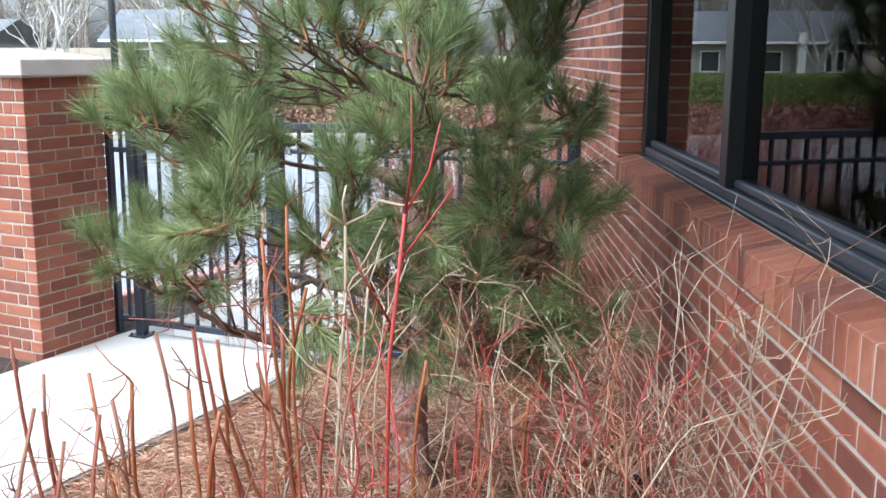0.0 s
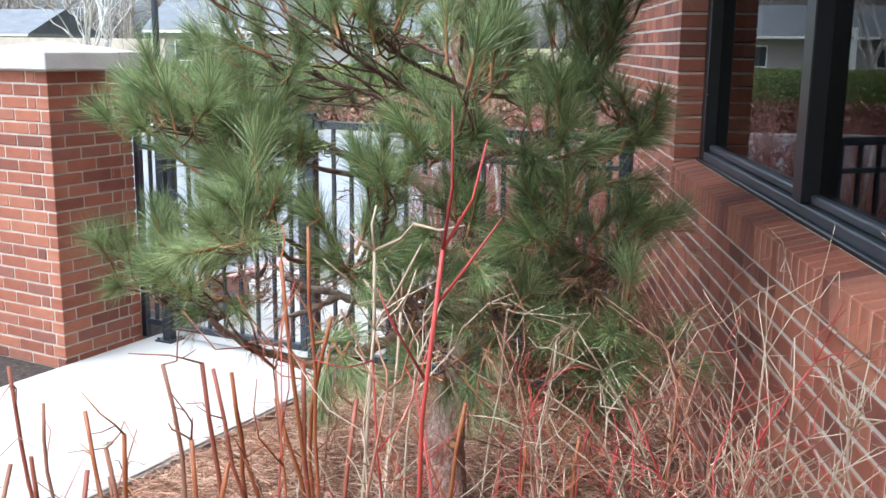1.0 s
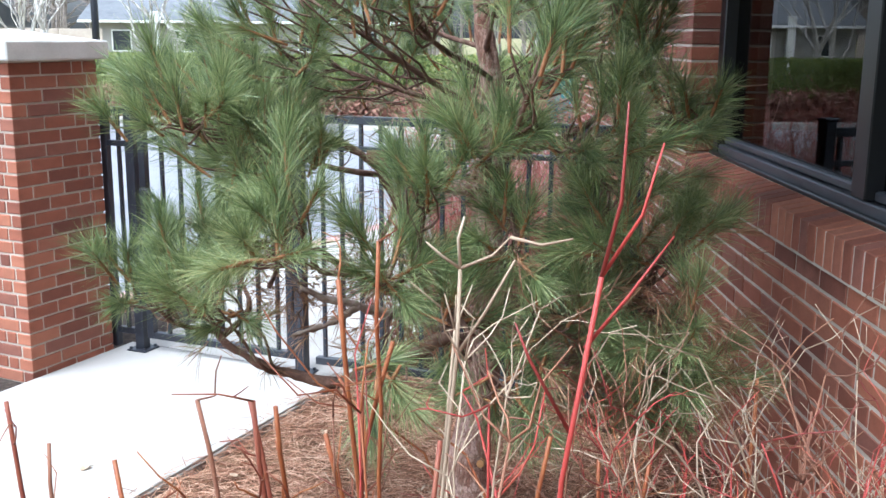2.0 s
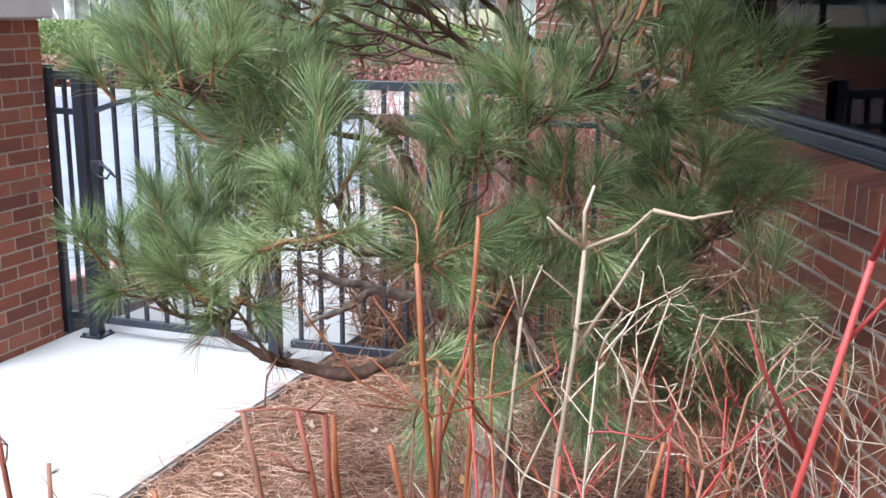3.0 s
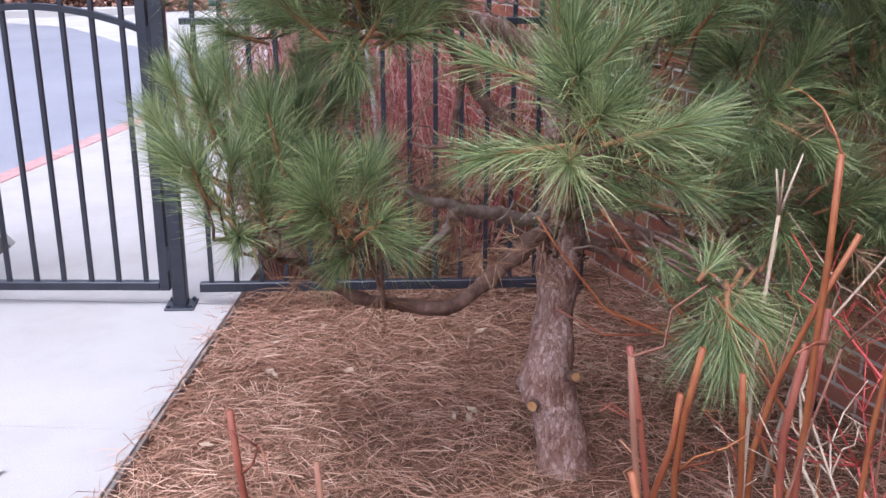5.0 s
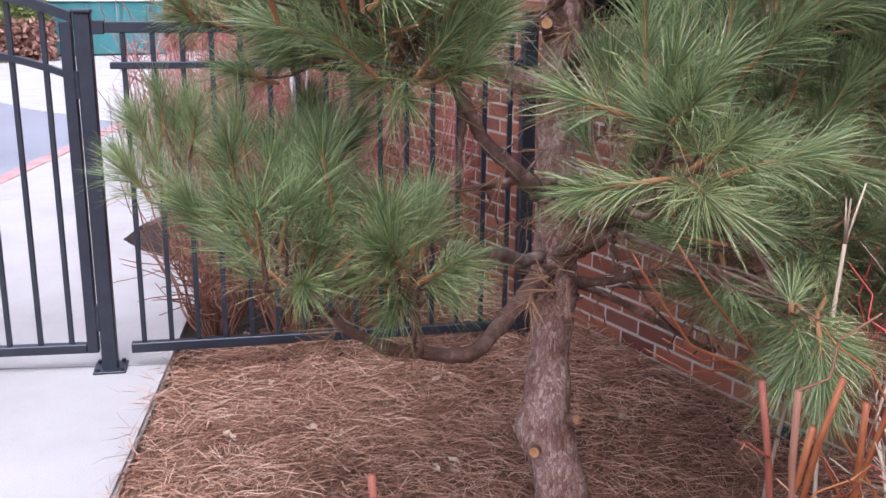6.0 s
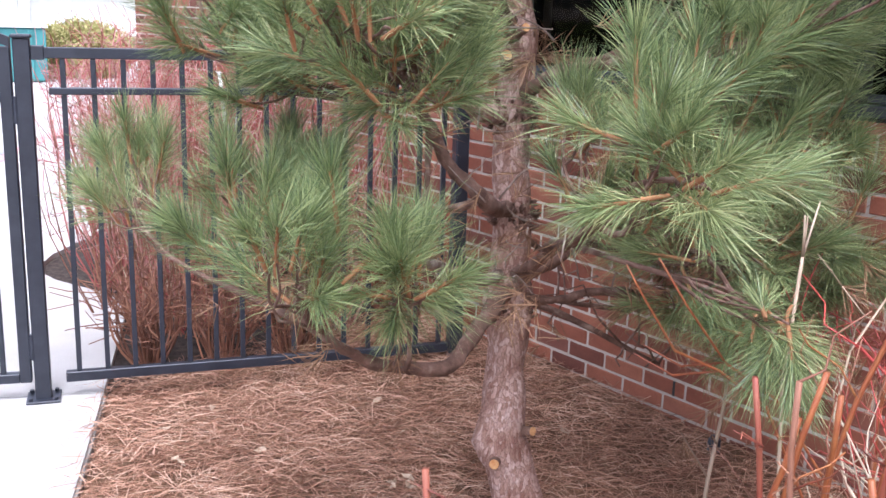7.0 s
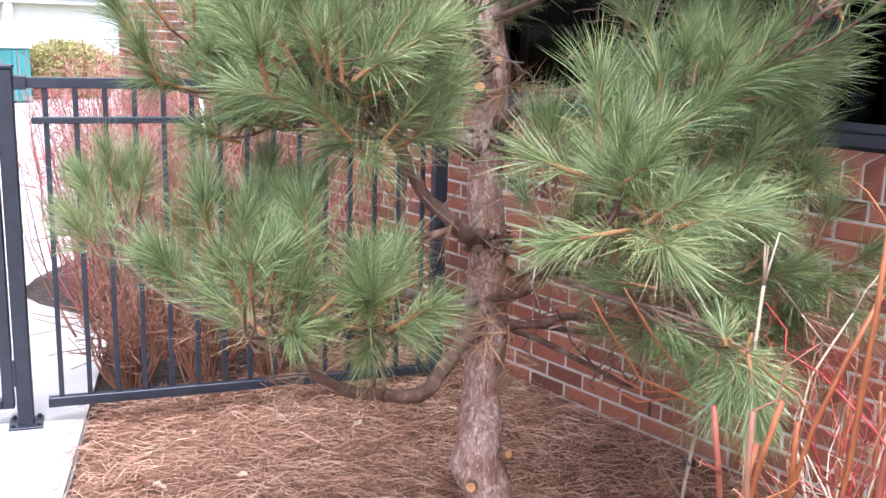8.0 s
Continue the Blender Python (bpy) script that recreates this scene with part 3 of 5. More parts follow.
def arch(x, wide, base, rise):
    t = (x / wide) * 2 - 1
    return base + rise * (1 - t * t)


def arched_rail(wide, base, rise, deep, high):
    bm = bmesh.new()
    rings = []
    n = 24
    for i in range(n + 1):
        x = wide * i / n
        z = arch(x, wide, base, rise)
        rings.append([bm.verts.new((x, s * deep / 2, z + h)) for s, h in ((-1, 0), (1, 0), (1, high), (-1, high))])
    for a, b in zip(rings, rings[1:]):
        for k in range(4):
            bm.faces.new((a[k], a[(k + 1) % 4], b[(k + 1) % 4], b[k]))
    bm.faces.new(rings[0][::-1]), bm.faces.new(rings[-1])
    return bm


def build_fence():
    group = "painted metal fence"
    # panel between the wall and the gate
    m, length = span(POST_R, POST_W)
    fence = thing("fence_panel", "dark navy painted metal picket fence panel meeting the brick wall", "fence", group=group)
    fence.matrix_basis = m
    fence_post(fence, 0.0)
    fence_post(fence, length, plate=False)
    part("rail", boxed((0.032, -0.016, 1.305), (length - 0.03, 0.016, 1.345), 0.003), PAINT, fence)
    part("rail", boxed((0.085, -0.0195, 1.175), (length - 0.03, 0.0195, 1.2), 0.003), PAINT, fence)
    part("rail", boxed((0.085, -0.0175, 0.065), (length - 0.03, 0.0175, 0.105), 0.003), PAINT, fence)
    n = 15
    pick = boxed((-0.0095, -0.0095, 0.106), (0.0095, 0.0095, 1.304), 0.0015)
    me = mesh_of("picket", pick, PAINT)
    for i in range(n):
        ob = part("picket", me, None, fence)
        ob.location.x = 0.135 + i * (length - 0.21) / (n - 1)
    part("bracket", boxed((0.029, -0.022, 1.30), (0.075, 0.022, 1.35), 0.003), PAINT, fence)
    # short panel between pier and gate
    m, length = span(POST_P, POST_L)
    side = thing("fence_panel", "narrow dark metal fence panel between brick pier and gate", "fence", group=group)
    side.matrix_basis = m
    fence_post(side, 0.0, 0.04, 1.36, plate=False)
    fence_post(side, length)
    part("rail", boxed((0.021, -0.016, 1.305), (length - 0.03, 0.016, 1.345), 0.003), PAINT, side)
    part("rail", boxed((0.021, -0.0195, 1.135), (length - 0.03, 0.0195, 1.165), 0.003), PAINT, side)
    part("rail", boxed((0.021, -0.0175, 0.085), (length - 0.03, 0.0175, 0.12), 0.003), PAINT, side)
    ob = part("picket", me, None, side)
    ob.location.x = length / 2
    # gate
    m, length = span(POST_L, POST_R)
    gate = thing("gate", "closed dark navy metal gate with an arched top and pickets", "gate", group=group)
    gate.matrix_basis = m @ Matrix.Translation((0.05, 0, 0))
    wide = length - 0.088
    for x in (0.0, wide - 0.042):
        part("stile", boxed((x, -0.02, 0.075), (x + 0.042, 0.02, 1.345), 0.003), PAINT, gate)
    part("top_rail", arched_rail(wide, 1.342, 0.10, 0.038, 0.036), PAINT, gate)
    part("arched_rail", arched_rail(wide, 1.130, 0.10, 0.034, 0.025), PAINT, gate)
    part("rail", boxed((0.043, -0.019, 0.075), (wide - 0.043, 0.019, 0.112), 0.003), PAINT, gate)
    n = 7
    for i in range(n):
        x = 0.140 + 0.1155 * i
        part("picket", boxed((x - 0.0095, -0.0095, 0.113), (x + 0.0095, 0.0095, arch(x, wide, 1.340, 0.10)), 0.0015), PAINT, gate)
    latch = part("latch", boxed((0.02, -0.055, 0.86), (0.08, -0.021, 0.92), 0.006), PAINT, gate, "black gravity latch with a curved lever")
    verts, faces = [], []
    tube_data([(0.06, -0.045, 0.905), (0.10, -0.055, 0.90), (0.135, -0.055, 0.875), (0.16, -0.05, 0.845)], [0.009, 0.009, 0.008, 0.006], 8, verts, faces)
    tube_data([(0.03, -0.045, 0.875), (0.07, -0.06, 0.845), (0.115, -0.058, 0.838), (0.13, -0.05, 0.862)], [0.007, 0.007, 0.007, 0.006], 8, verts, faces)
    part("lever", data_mesh("lever", verts, faces, PAINT, True), None, latch)
    for z in (0.22, 1.12):
        bm = bmesh.new()
        bmesh.ops.create_cone(bm, cap_ends=True, segments=12, radius1=0.011, radius2=0.011, depth=0.10, matrix=Matrix.Translation((wide + 0.009, -0.022, z)))
        part("hinge", bm, PAINT, gate)


build_fence()


# ---- pine tree ----
TRUNK = [(0.065, 4.03, -0.06), (0.055, 4.06, 0.12), (0.025, 4.11, 0.3), (0.055, 4.14, 0.5), (0.075, 4.16, 0.7), (0.092, 4.18, 0.9), (0.082, 4.19, 1.1), (0.082, 4.19, 1.3), (0.112, 4.2, 1.48), (0.062, 4.22, 1.75), (0.032, 4.24, 2.05), (0.062, 4.22, 2.4)]


def at_height(z):
    for a, b in zip(TRUNK, TRUNK[1:]):
        if a[2] <= z <= b[2]:
            t = (z - a[2]) / (b[2] - a[2])
            return Vector(a).lerp(Vector(b), t)
    return Vector(TRUNK[-1])


def build_pine():
    rng, npr = random.Random(11), np.random.default_rng(11)
    tree = thing("pine_tree", "low spreading pine with long green needles and scaly pruned trunk", "tree", (0.13, 4.11, -0.015))
    back = Matrix.Translation((-0.03, -4.08, 0.0))

    def child(name, me, label=""):
        ob = part(name, me, None, tree, label)
        ob.matrix_basis = back
        return ob

    # trunk, with knots and an uneven girth
    radii = [0.082, 0.072, 0.071, 0.060, 0.061, 0.055, 0.054, 0.052, 0.040, 0.032, 0.026, 0.016]
    pts, rad = [], []
    for i in range(len(TRUNK) - 1):
        for k in range(5):
            t = k / 5
            pts.append(Vector(TRUNK[i]).lerp(Vector(TRUNK[i + 1]), t))
            rad.append(radii[i] * (1 - t) + radii[i + 1] * t)
    verts, faces = [], []
    tube_data(pts, rad, 20, verts, faces)
    out = []
    for v in verts:
        p = Vector(v)
        c = at_height(max(-0.06, min(2.39, p.z)))
        d = Vector((p.x - c.x, p.y - c.y, 0))
        k = 1 + 0.18 * noise.noise(p * 9) + 0.14 * noise.noise(p * 24) + 0.05 * noise.noise(p * 60)
        for z0, amount in ((0.27, 0.30), (0.70, 0.34), (0.95, 0.22), (1.25, 0.30), (1.45, 0.25)):
            k += amount * math.exp(-((p.z - z0) / 0.035) ** 2) * (0.6 + 0.8 * noise.noise(p * 14))
        out.append((c.x + d.x * k, c.y + d.y * k, p.z))
    child("trunk", data_mesh("trunk", out, faces, BARK, True), "scaly reddish grey bark trunk")

    # sawn stubs
    def stub(a, way, length, r):
        a, way = Vector(a), Vector(way).normalized()
        v, f = [], []
        tube_data([a, a + way * length * 0.5, a + way * length], [r * 1.25, r * 1.05, r], 10, v, f)
        s = child("branch_stub", data_mesh("branch_stub", v, f, LIMB_BARK, True))
        v, f = [], []
        tube_data([a + way * (length - 0.002), a + way * (length + 0.003)], [r * 0.92, r * 0.9], 12, v, f)
        cut = part("cut_face", data_mesh("cut_face", v, f, CUT_WOOD), None, s, "pale orange sawn wood")

    stub((0.0, 4.09, 0.26), (-0.75, -0.62, 0.05), 0.075, 0.016)
    stub((0.06, 4.08, 0.33), (0.1, -0.9, 0.2), 0.06, 0.014)
    stub((0.05, 4.19, 1.38), (-0.55, -0.62, 0.35), 0.095, 0.016)
    stub((0.06, 4.19, 1.46), (-0.2, -0.9, 0.35), 0.09, 0.013)
    stub((0.03, 4.12, 0.31), (0.45, -0.85, 0.3), 0.085, 0.018)
    stub((0.09, 4.17, 0.72), (0.75, -0.3, -0.15), 0.40, 0.008)

    # a bundle of needles round a shoot
    root, way, size = [], [], []

    def shoot(p, d, length, count, needle=0.115):
        d = d.normalized()
        t = npr.random(count) ** 0.7
        base = np.array(p)[None] + np.array(d)[None] * (t[:, None] * length)
        r = npr.normal(size=(count, 3))
        r -= (r @ np.array(d))[:, None] * np.array(d)[None]
        r /= np.linalg.norm(r, axis=1, keepdims=True) + 1e-9
        spread = np.radians(npr.uniform(9, 60, count) * (1.1 - 0.35 * t))
        w = np.array(d)[None] * np.cos(spread)[:, None] + r * np.sin(spread)[:, None]
        root.append(base), way.append(w), size.append(needle * npr.uniform(0.66, 1.15, count))

    def wood(points, radii, label="", material=LIMB_BARK):
        """A main limb: a knobbly tapered tube."""
        pts, rad = [], []
        q = [Vector(p) for p in points]
        q = [q[0] * 2 - q[1]] + q + [q[-1] * 2 - q[-2]]
        for i in range(len(points) - 1):
            a, b, c, d = q[i:i + 4]
            for k in range(10):
                t = k / 10
                p = 0.5 * (2 * b + (c - a) * t + (2 * a - 5 * b + 4 * c - d) * t * t + (3 * b - a - 3 * c + d) * t ** 3)
                pts.append(p + Vector((noise.noise(p * 8), noise.noise(p * 8 + Vector((3, 0, 0))), noise.noise(p * 8 + Vector((0, 5, 0))))) * 0.012)
                rad.append((radii[i] * (1 - t) + radii[i + 1] * t) * (1 + 0.25 * noise.noise(p * 30)))
        v, f = [], []
        tube_data(pts, rad, 12, v, f)
        v = [tuple(Vector(p) + noise.noise_vector(Vector(p) * 70) * 0.0045 + noise.noise_vector(Vector(p) * 26) * 0.005) for p in v]
        child("limb", data_mesh("limb", v, f, material, True), label)

    def limb(start, centre, radius, shoots, thick=0.010, name="limb", sag=0.04, lift=0.5, needle=0.128, count=150, flat=0.75):
        """One side limb to a clump: its wood with side twigs, its orange shoots, and its needles."""
        start, centre = Vector(start), Vector(centre)
        v, f, ov, of = [], [], [], []
        line = bent(start, centre, 8, 0.07, rng, sag)
        n = len(line)
        tube_data(line, [thick * (1.1 - 0.7 * i / (n - 1)) * rng.uniform(0.9, 1.12) for i in range(n)], 7, v, f)
        root.clear(), way.clear(), size.clear()
        for k in range(shoots):
            while True:
                o = Vector((rng.uniform(-1, 1), rng.uniform(-1, 1), rng.uniform(-1, 1)))
                if o.length < 1:
                    break
            tip = centre + Vector((o.x * radius, o.y * radius, o.z * radius * flat))
            src = line[max(2, int(n * (0.55 + 0.45 * rng.random())) - 1)]
            twig = bent(src, tip, 4, 0.10, rng, 0.015)
            tube_data(twig, [0.0042, 0.0038, 0.0033, 0.003, 0.0027], 5, v, f, False)
            d = (twig[-1] - twig[-2]).normalized() * 0.45 + Vector((0, 0, lift)) + o * 0.75 + Vector((rng.gauss(0, 0.2), rng.gauss(0, 0.2), rng.gauss(0, 0.15)))
            d.normalize()
            end = tip + d * rng.uniform(0.05, 0.10)
            tube_data([tip - d * 0.05, tip - d * 0.01, end], [0.0040, 0.0054, 0.0034], 6, ov, of, False)
            shoot(tip - d * 0.02, d, (end - tip).length + 0.02, int(1.35 * count * rng.uniform(0.75, 1.2)), needle * rng.uniform(0.85, 1.15))
            if rng.random() < 0.55:
                shoot(twig[2], (twig[3] - twig[2]), 0.10, int(count * 0.25), needle * 0.85)
        body = child(name, data_mesh(name, v, f, LIMB_BARK, True))
        tagged(part("shoot_growth", data_mesh("shoot_growth", ov, of, SHOOT_BARK, True), None, body, "orange brown new shoots"), kind="stuff")
        me = strands("needle_clump", np.concatenate(root), np.concatenate(way), np.concatenate(size), 0.00125, NEEDLES, npr)
        tagged(part("needle_clump", me, None, body, "long green pine needles"), kind="stuff")

    low, mid, high = at_height(0.74), at_height(0.97), at_height(1.26)
    wood([low, (-0.08, 4.03, 0.765), (-0.15, 3.99, 0.735), (-0.28, 3.92, 0.695), (-0.40, 3.86, 0.69), (-0.56, 3.85, 0.72), (-0.72, 3.84, 0.80), (-0.82, 3.92, 0.96)], [0.024, 0.023, 0.022, 0.020, 0.018, 0.015, 0.012, 0.008], "low arching limb over the bed")
    wood([mid, (-0.09, 4.08, 1.02), (-0.17, 4.14, 1.12), (-0.25, 4.17, 1.25), (-0.30, 4.16, 1.34), (-0.52, 4.12, 1.46)], [0.024, 0.021, 0.019, 0.018, 0.014, 0.008], "rising scaly limb")
    wood([high, (0.14, 4.12, 1.36), (0.28, 4.02, 1.42), (0.46, 3.92, 1.56)], [0.020, 0.016, 0.014, 0.009], "limb towards the wall")
    wood([at_height(0.70), (0.16, 4.05, 0.72), (0.30, 4.00, 0.74), (0.46, 3.92, 0.70), (0.52, 3.86, 0.62)], [0.016, 0.013, 0.012, 0.012, 0.009], "dead limb towards the wall")
    wood([at_height(0.76), (0.10, 4.02, 0.84), (0.20, 3.94, 0.94), (0.42, 3.80, 1.00)], [0.018, 0.015, 0.013, 0.008])
    wood([at_height(1.30), (0.07, 3.98, 1.38), (0.08, 3.80, 1.41), (0.10, 3.55, 1.46)], [0.020, 0.016, 0.013, 0.008])
    wood([at_height(0.78), (0.02, 4.02, 0.84), (-0.04, 3.88, 0.94), (-0.14, 3.72, 0.99), (-0.22, 3.56, 1.08), (-0.32, 3.42, 1.15)], [0.020, 0.018, 0.016, 0.014, 0.011, 0.008], "crooked dark limb")
    wood([at_height(0.80), (-0.05, 4.12, 0.80), (-0.16, 4.06, 0.84), (-0.32, 3.97, 0.89), (-0.52, 3.85, 0.99)], [0.017, 0.019, 0.019, 0.015, 0.008], "pale dead limb", PALE_LIMB)
    wood([(-0.32, 3.97, 0.89), (-0.42, 3.84, 0.88), (-0.52, 3.74, 0.86)], [0.010, 0.009, 0.006], "pale dead limb", PALE_LIMB)
    wood([at_height(1.24), (-0.06, 4.17, 1.27), (-0.15, 4.16, 1.31), (-0.25, 4.15, 1.345), (-0.32, 4.14, 1.36)], [0.034, 0.031, 0.028, 0.026, 0.020], "pale scaly sawn limb", BARK)
    wood([(-0.22, 4.18, 1.2), (-0.25, 4.14, 1.12), (-0.29, 4.08, 1.02)], [0.011, 0.009, 0.006])
    # clumps on the low limb over the bed
    limb((-0.74, 3.86, 0.83), (-0.82, 4.06, 1.08), 0.19, 20, lift=0.9)
    limb((-0.74, 3.86, 0.83), (-0.90, 3.68, 1.06), 0.13, 12, lift=0.7)
    limb((-0.74, 3.86, 0.83), (-0.83, 4.74, 1.04), 0.15, 12, lift=1.0)
    limb((-0.56, 3.85, 0.72), (-0.70, 3.56, 1.02), 0.07, 6, 0.007, lift=0.2, count=180)
    limb((-0.56, 3.85, 0.72), (-0.68, 3.68, 0.96), 0.05, 3, 0.006, lift=0.0, count=170)
    limb((-0.62, 4.0, 0.95), (-0.66, 4.16, 1.14), 0.10, 5, 0.007, lift=0.9)
    # clumps over the path side
    limb((-0.45, 4.14, 1.40), (-0.62, 4.08, 1.48), 0.19, 15, lift=0.8)
    limb((-0.45, 4.14, 1.40), (-0.66, 3.72, 1.39), 0.13, 9, lift=0.9)
    limb((-0.45, 4.14, 1.40), (-0.74, 4.12, 1.38), 0.12, 8, lift=0.8)
    limb((-0.45, 4.14, 1.40), (-0.46, 3.86, 1.40), 0.09, 6, lift=1.1)
    limb((-0.24, 4.24, 1.28), (-0.82, 4.28, 1.53), 0.19, 14, lift=0.7)
    limb((-0.40, 4.10, 1.40), (-0.78, 3.66, 1.50), 0.20, 17, lift=0.6)
    limb(at_height(1.5), (-0.48, 3.82, 1.86), 0.25, 16, 0.012, lift=0.7)
    limb((-0.40, 4.10, 1.40), (-0.60, 3.76, 1.45), 0.17, 13, lift=0.7)
    limb(at_height(1.45), (-0.58, 3.92, 1.72), 0.18, 12, lift=0.7)
    # tufts in front of the trunk
    limb((-0.32, 3.42, 1.15), (-0.47, 3.11, 1.25), 0.09, 6, 0.008, sag=-0.03, lift=0.1, count=190, needle=0.135)
    limb((-0.28, 3.48, 1.12), (-0.44, 3.24, 1.34), 0.09, 5, 0.008, lift=0.5)
    limb((-0.22, 3.56, 1.08), (-0.17, 3.72, 1.26), 0.07, 4, 0.007, lift=0.9)
    limb((-0.14, 3.72, 0.99), (-0.15, 3.68, 1.09), 0.08, 5, 0.007, lift=0.3)
    limb((-0.22, 3.56, 1.08), (-0.20, 3.40, 1.18), 0.12, 8, 0.008, lift=0.4)
    limb((-0.22, 3.56, 1.08), (-0.10, 3.45, 1.40), 0.12, 8, 0.008, lift=0.9)
    limb((-0.14, 3.72, 0.99), (-0.04, 3.40, 1.02), 0.12, 7, 0.008, lift=0.1)
    limb((-0.10, 3.75, 0.98), (-0.21, 3.06, 0.98), 0.07, 4, 0.007, lift=-0.2, sag=-0.05, count=190)
    limb((-0.04, 3.45, 1.02), (0.12, 3.30, 0.86), 0.11, 6, 0.008, lift=0.0, sag=-0.04)
    limb((0.09, 3.70, 1.42), (0.14, 3.42, 1.22), 0.14, 10, 0.008, lift=0.3)
    limb((0.10, 3.55, 1.46), (0.06, 3.46, 1.50), 0.15, 9, 0.008, lift=0.6)
    # upper crown
    limb((0.10, 3.60, 1.45), (0.15, 3.12, 1.70), 0.12, 9, lift=1.1)
    limb(at_height(1.6), (-0.16, 3.52, 1.86), 0.22, 15, lift=0.8)
    limb(at_height(1.7), (0.10, 3.82, 1.98), 0.24, 14, lift=0.8)
    limb(at_height(1.7), (-0.30, 4.62, 1.86), 0.26, 15, lift=0.7, count=140)
    limb(at_height(1.5), (0.05, 4.75, 1.64), 0.25, 15, lift=0.7, count=140)
    limb(at_height(1.5), (-0.36, 4.66, 1.62), 0.21, 13, lift=0.7, count=140)
    limb(at_height(1.6), (0.45, 4.55, 1.72), 0.22, 13, lift=0.7, count=140)
    limb(at_height(1.8), (0.20, 4.55, 1.98), 0.26, 15, lift=0.7, count=140)
    limb(at_height(2.1), (0.02, 4.20, 2.42), 0.30, 8, lift=0.8, count=110)
    limb(at_height(1.9), (-0.46, 4.02, 2.20), 0.28, 8, lift=0.7, count=120)
    limb(at_height(1.9), (0.42, 4.08, 2.22), 0.28, 9, lift=0.7)
    # extra dense limbs towards the wall, added to shade the foliage beneath
    for x, y, z in ((0.40, 3.42, 2.10), (0.62, 3.60, 2.04), (0.55, 3.20, 2.36), (0.68, 3.90, 2.12), (0.25, 3.20, 2.36), (0.72, 3.40, 2.30)):
        limb(at_height(2.0), (x, y, z), 0.24, 18, 0.011, lift=0.7, count=160, needle=0.135)
    # the crown above, out of view, massed wallward to shade the bed below
    for x, y, z in ((0.40, 3.30, 2.45), (0.75, 3.60, 2.55), (0.80, 3.10, 2.60), (0.30, 3.70, 2.75), (0.70, 4.00, 2.75), (0.45, 3.00, 2.75), (0.85, 2.75, 2.55), (0.55, 4.45, 2.60), (0.80, 4.80, 2.75), (0.60, 3.45, 3.05), (0.70, 2.60, 2.85), (0.35, 2.75, 2.95)):
        limb(at_height(2.3), (x, y, z), 0.30, 22, 0.012, lift=0.7, count=170, needle=0.14)
    # wall side, upper
    limb((0.40, 3.96, 1.50), (0.46, 3.90, 1.70), 0.21, 14, lift=0.8)
    limb((0.40, 3.96, 1.50), (0.58, 4.05, 1.92), 0.20, 11, lift=0.9)
    limb((0.34, 3.98, 1.46), (0.50, 3.82, 1.40), 0.17, 12, lift=0.4)
    limb((0.20, 4.06, 1.40), (0.34, 3.54, 1.52), 0.17, 12, lift=0.7)
    limb((0.44, 3.93, 1.54), (0.60, 3.70, 1.54), 0.14, 10, lift=0.7)
    # wall side, low, drooping
    limb((0.36, 3.84, 0.98), (0.44, 3.76, 1.12), 0.15, 9, lift=0.3, sag=-0.02)
    limb((0.42, 3.80, 1.00), (0.60, 3.66, 1.18), 0.14, 6, lift=0.4)
    limb((0.42, 3.80, 1.00), (0.46, 3.46, 0.76), 0.10, 5, lift=0.0, sag=-0.06, count=180)
    limb((0.42, 3.80, 1.00), (0.60, 3.42, 0.98), 0.15, 10, lift=0.2)
    limb((0.36, 3.84, 0.98), (0.60, 4.02, 1.04), 0.15, 8, lift=0.2)
    limb((0.26, 3.92, 0.95), (0.30, 3.52, 1.02), 0.13, 7, lift=0.2)
    limb((0.30, 3.98, 1.42), (0.40, 3.40, 1.24), 0.15, 11, lift=0.4)
    # inner, shaded clumps
    limb((0.42, 3.80, 1.00), (0.34, 3.66, 0.80), 0.13, 8, lift=-0.1)
    limb((0.36, 3.84, 0.98), (0.52, 3.84, 0.88), 0.14, 9, lift=0.0)
    limb((0.30, 3.88, 0.96), (0.22, 3.40, 0.98), 0.12, 7, lift=0.1)
    limb((0.42, 3.80, 1.00), (0.60, 3.55, 0.84), 0.13, 8, lift=0.0)

    # bare dead side branches
    for a, b in (((0.10, 4.16, 0.78), (0.62, 4.02, 1.00)), ((0.10, 4.15, 0.70), (0.50, 3.95, 0.50)), ((0.30, 4.00, 0.74), (0.62, 3.70, 0.62)), ((0.42, 3.82, 0.98), (0.60, 3.50, 0.62)), ((0.08, 4.16, 0.93), (0.45, 4.35, 0.72)), ((-0.02, 4.2, 0.78), (-0.30, 4.42, 0.84)), ((0.0, 4.22, 1.0), (-0.25, 4.5, 0.95))):
        v, f = [], []
        line = bent(a, b, 7, 0.09, rng)
        tube_data(line, [0.013 - 0.0012 * i for i in range(8)], 7, v, f)
        for k in range(7):
            src = line[rng.randint(2, 7)]
            tube_data(bent(src, src + Vector((rng.gauss(0, 0.10), rng.gauss(0, 0.10), rng.gauss(0, 0.09))), 3, 0.12, rng), [0.004, 0.0034, 0.0028, 0.002], 5, v, f)
        child("dead_branch", data_mesh("dead_branch", v, f, LIMB_BARK, True), "bare dead side branch")
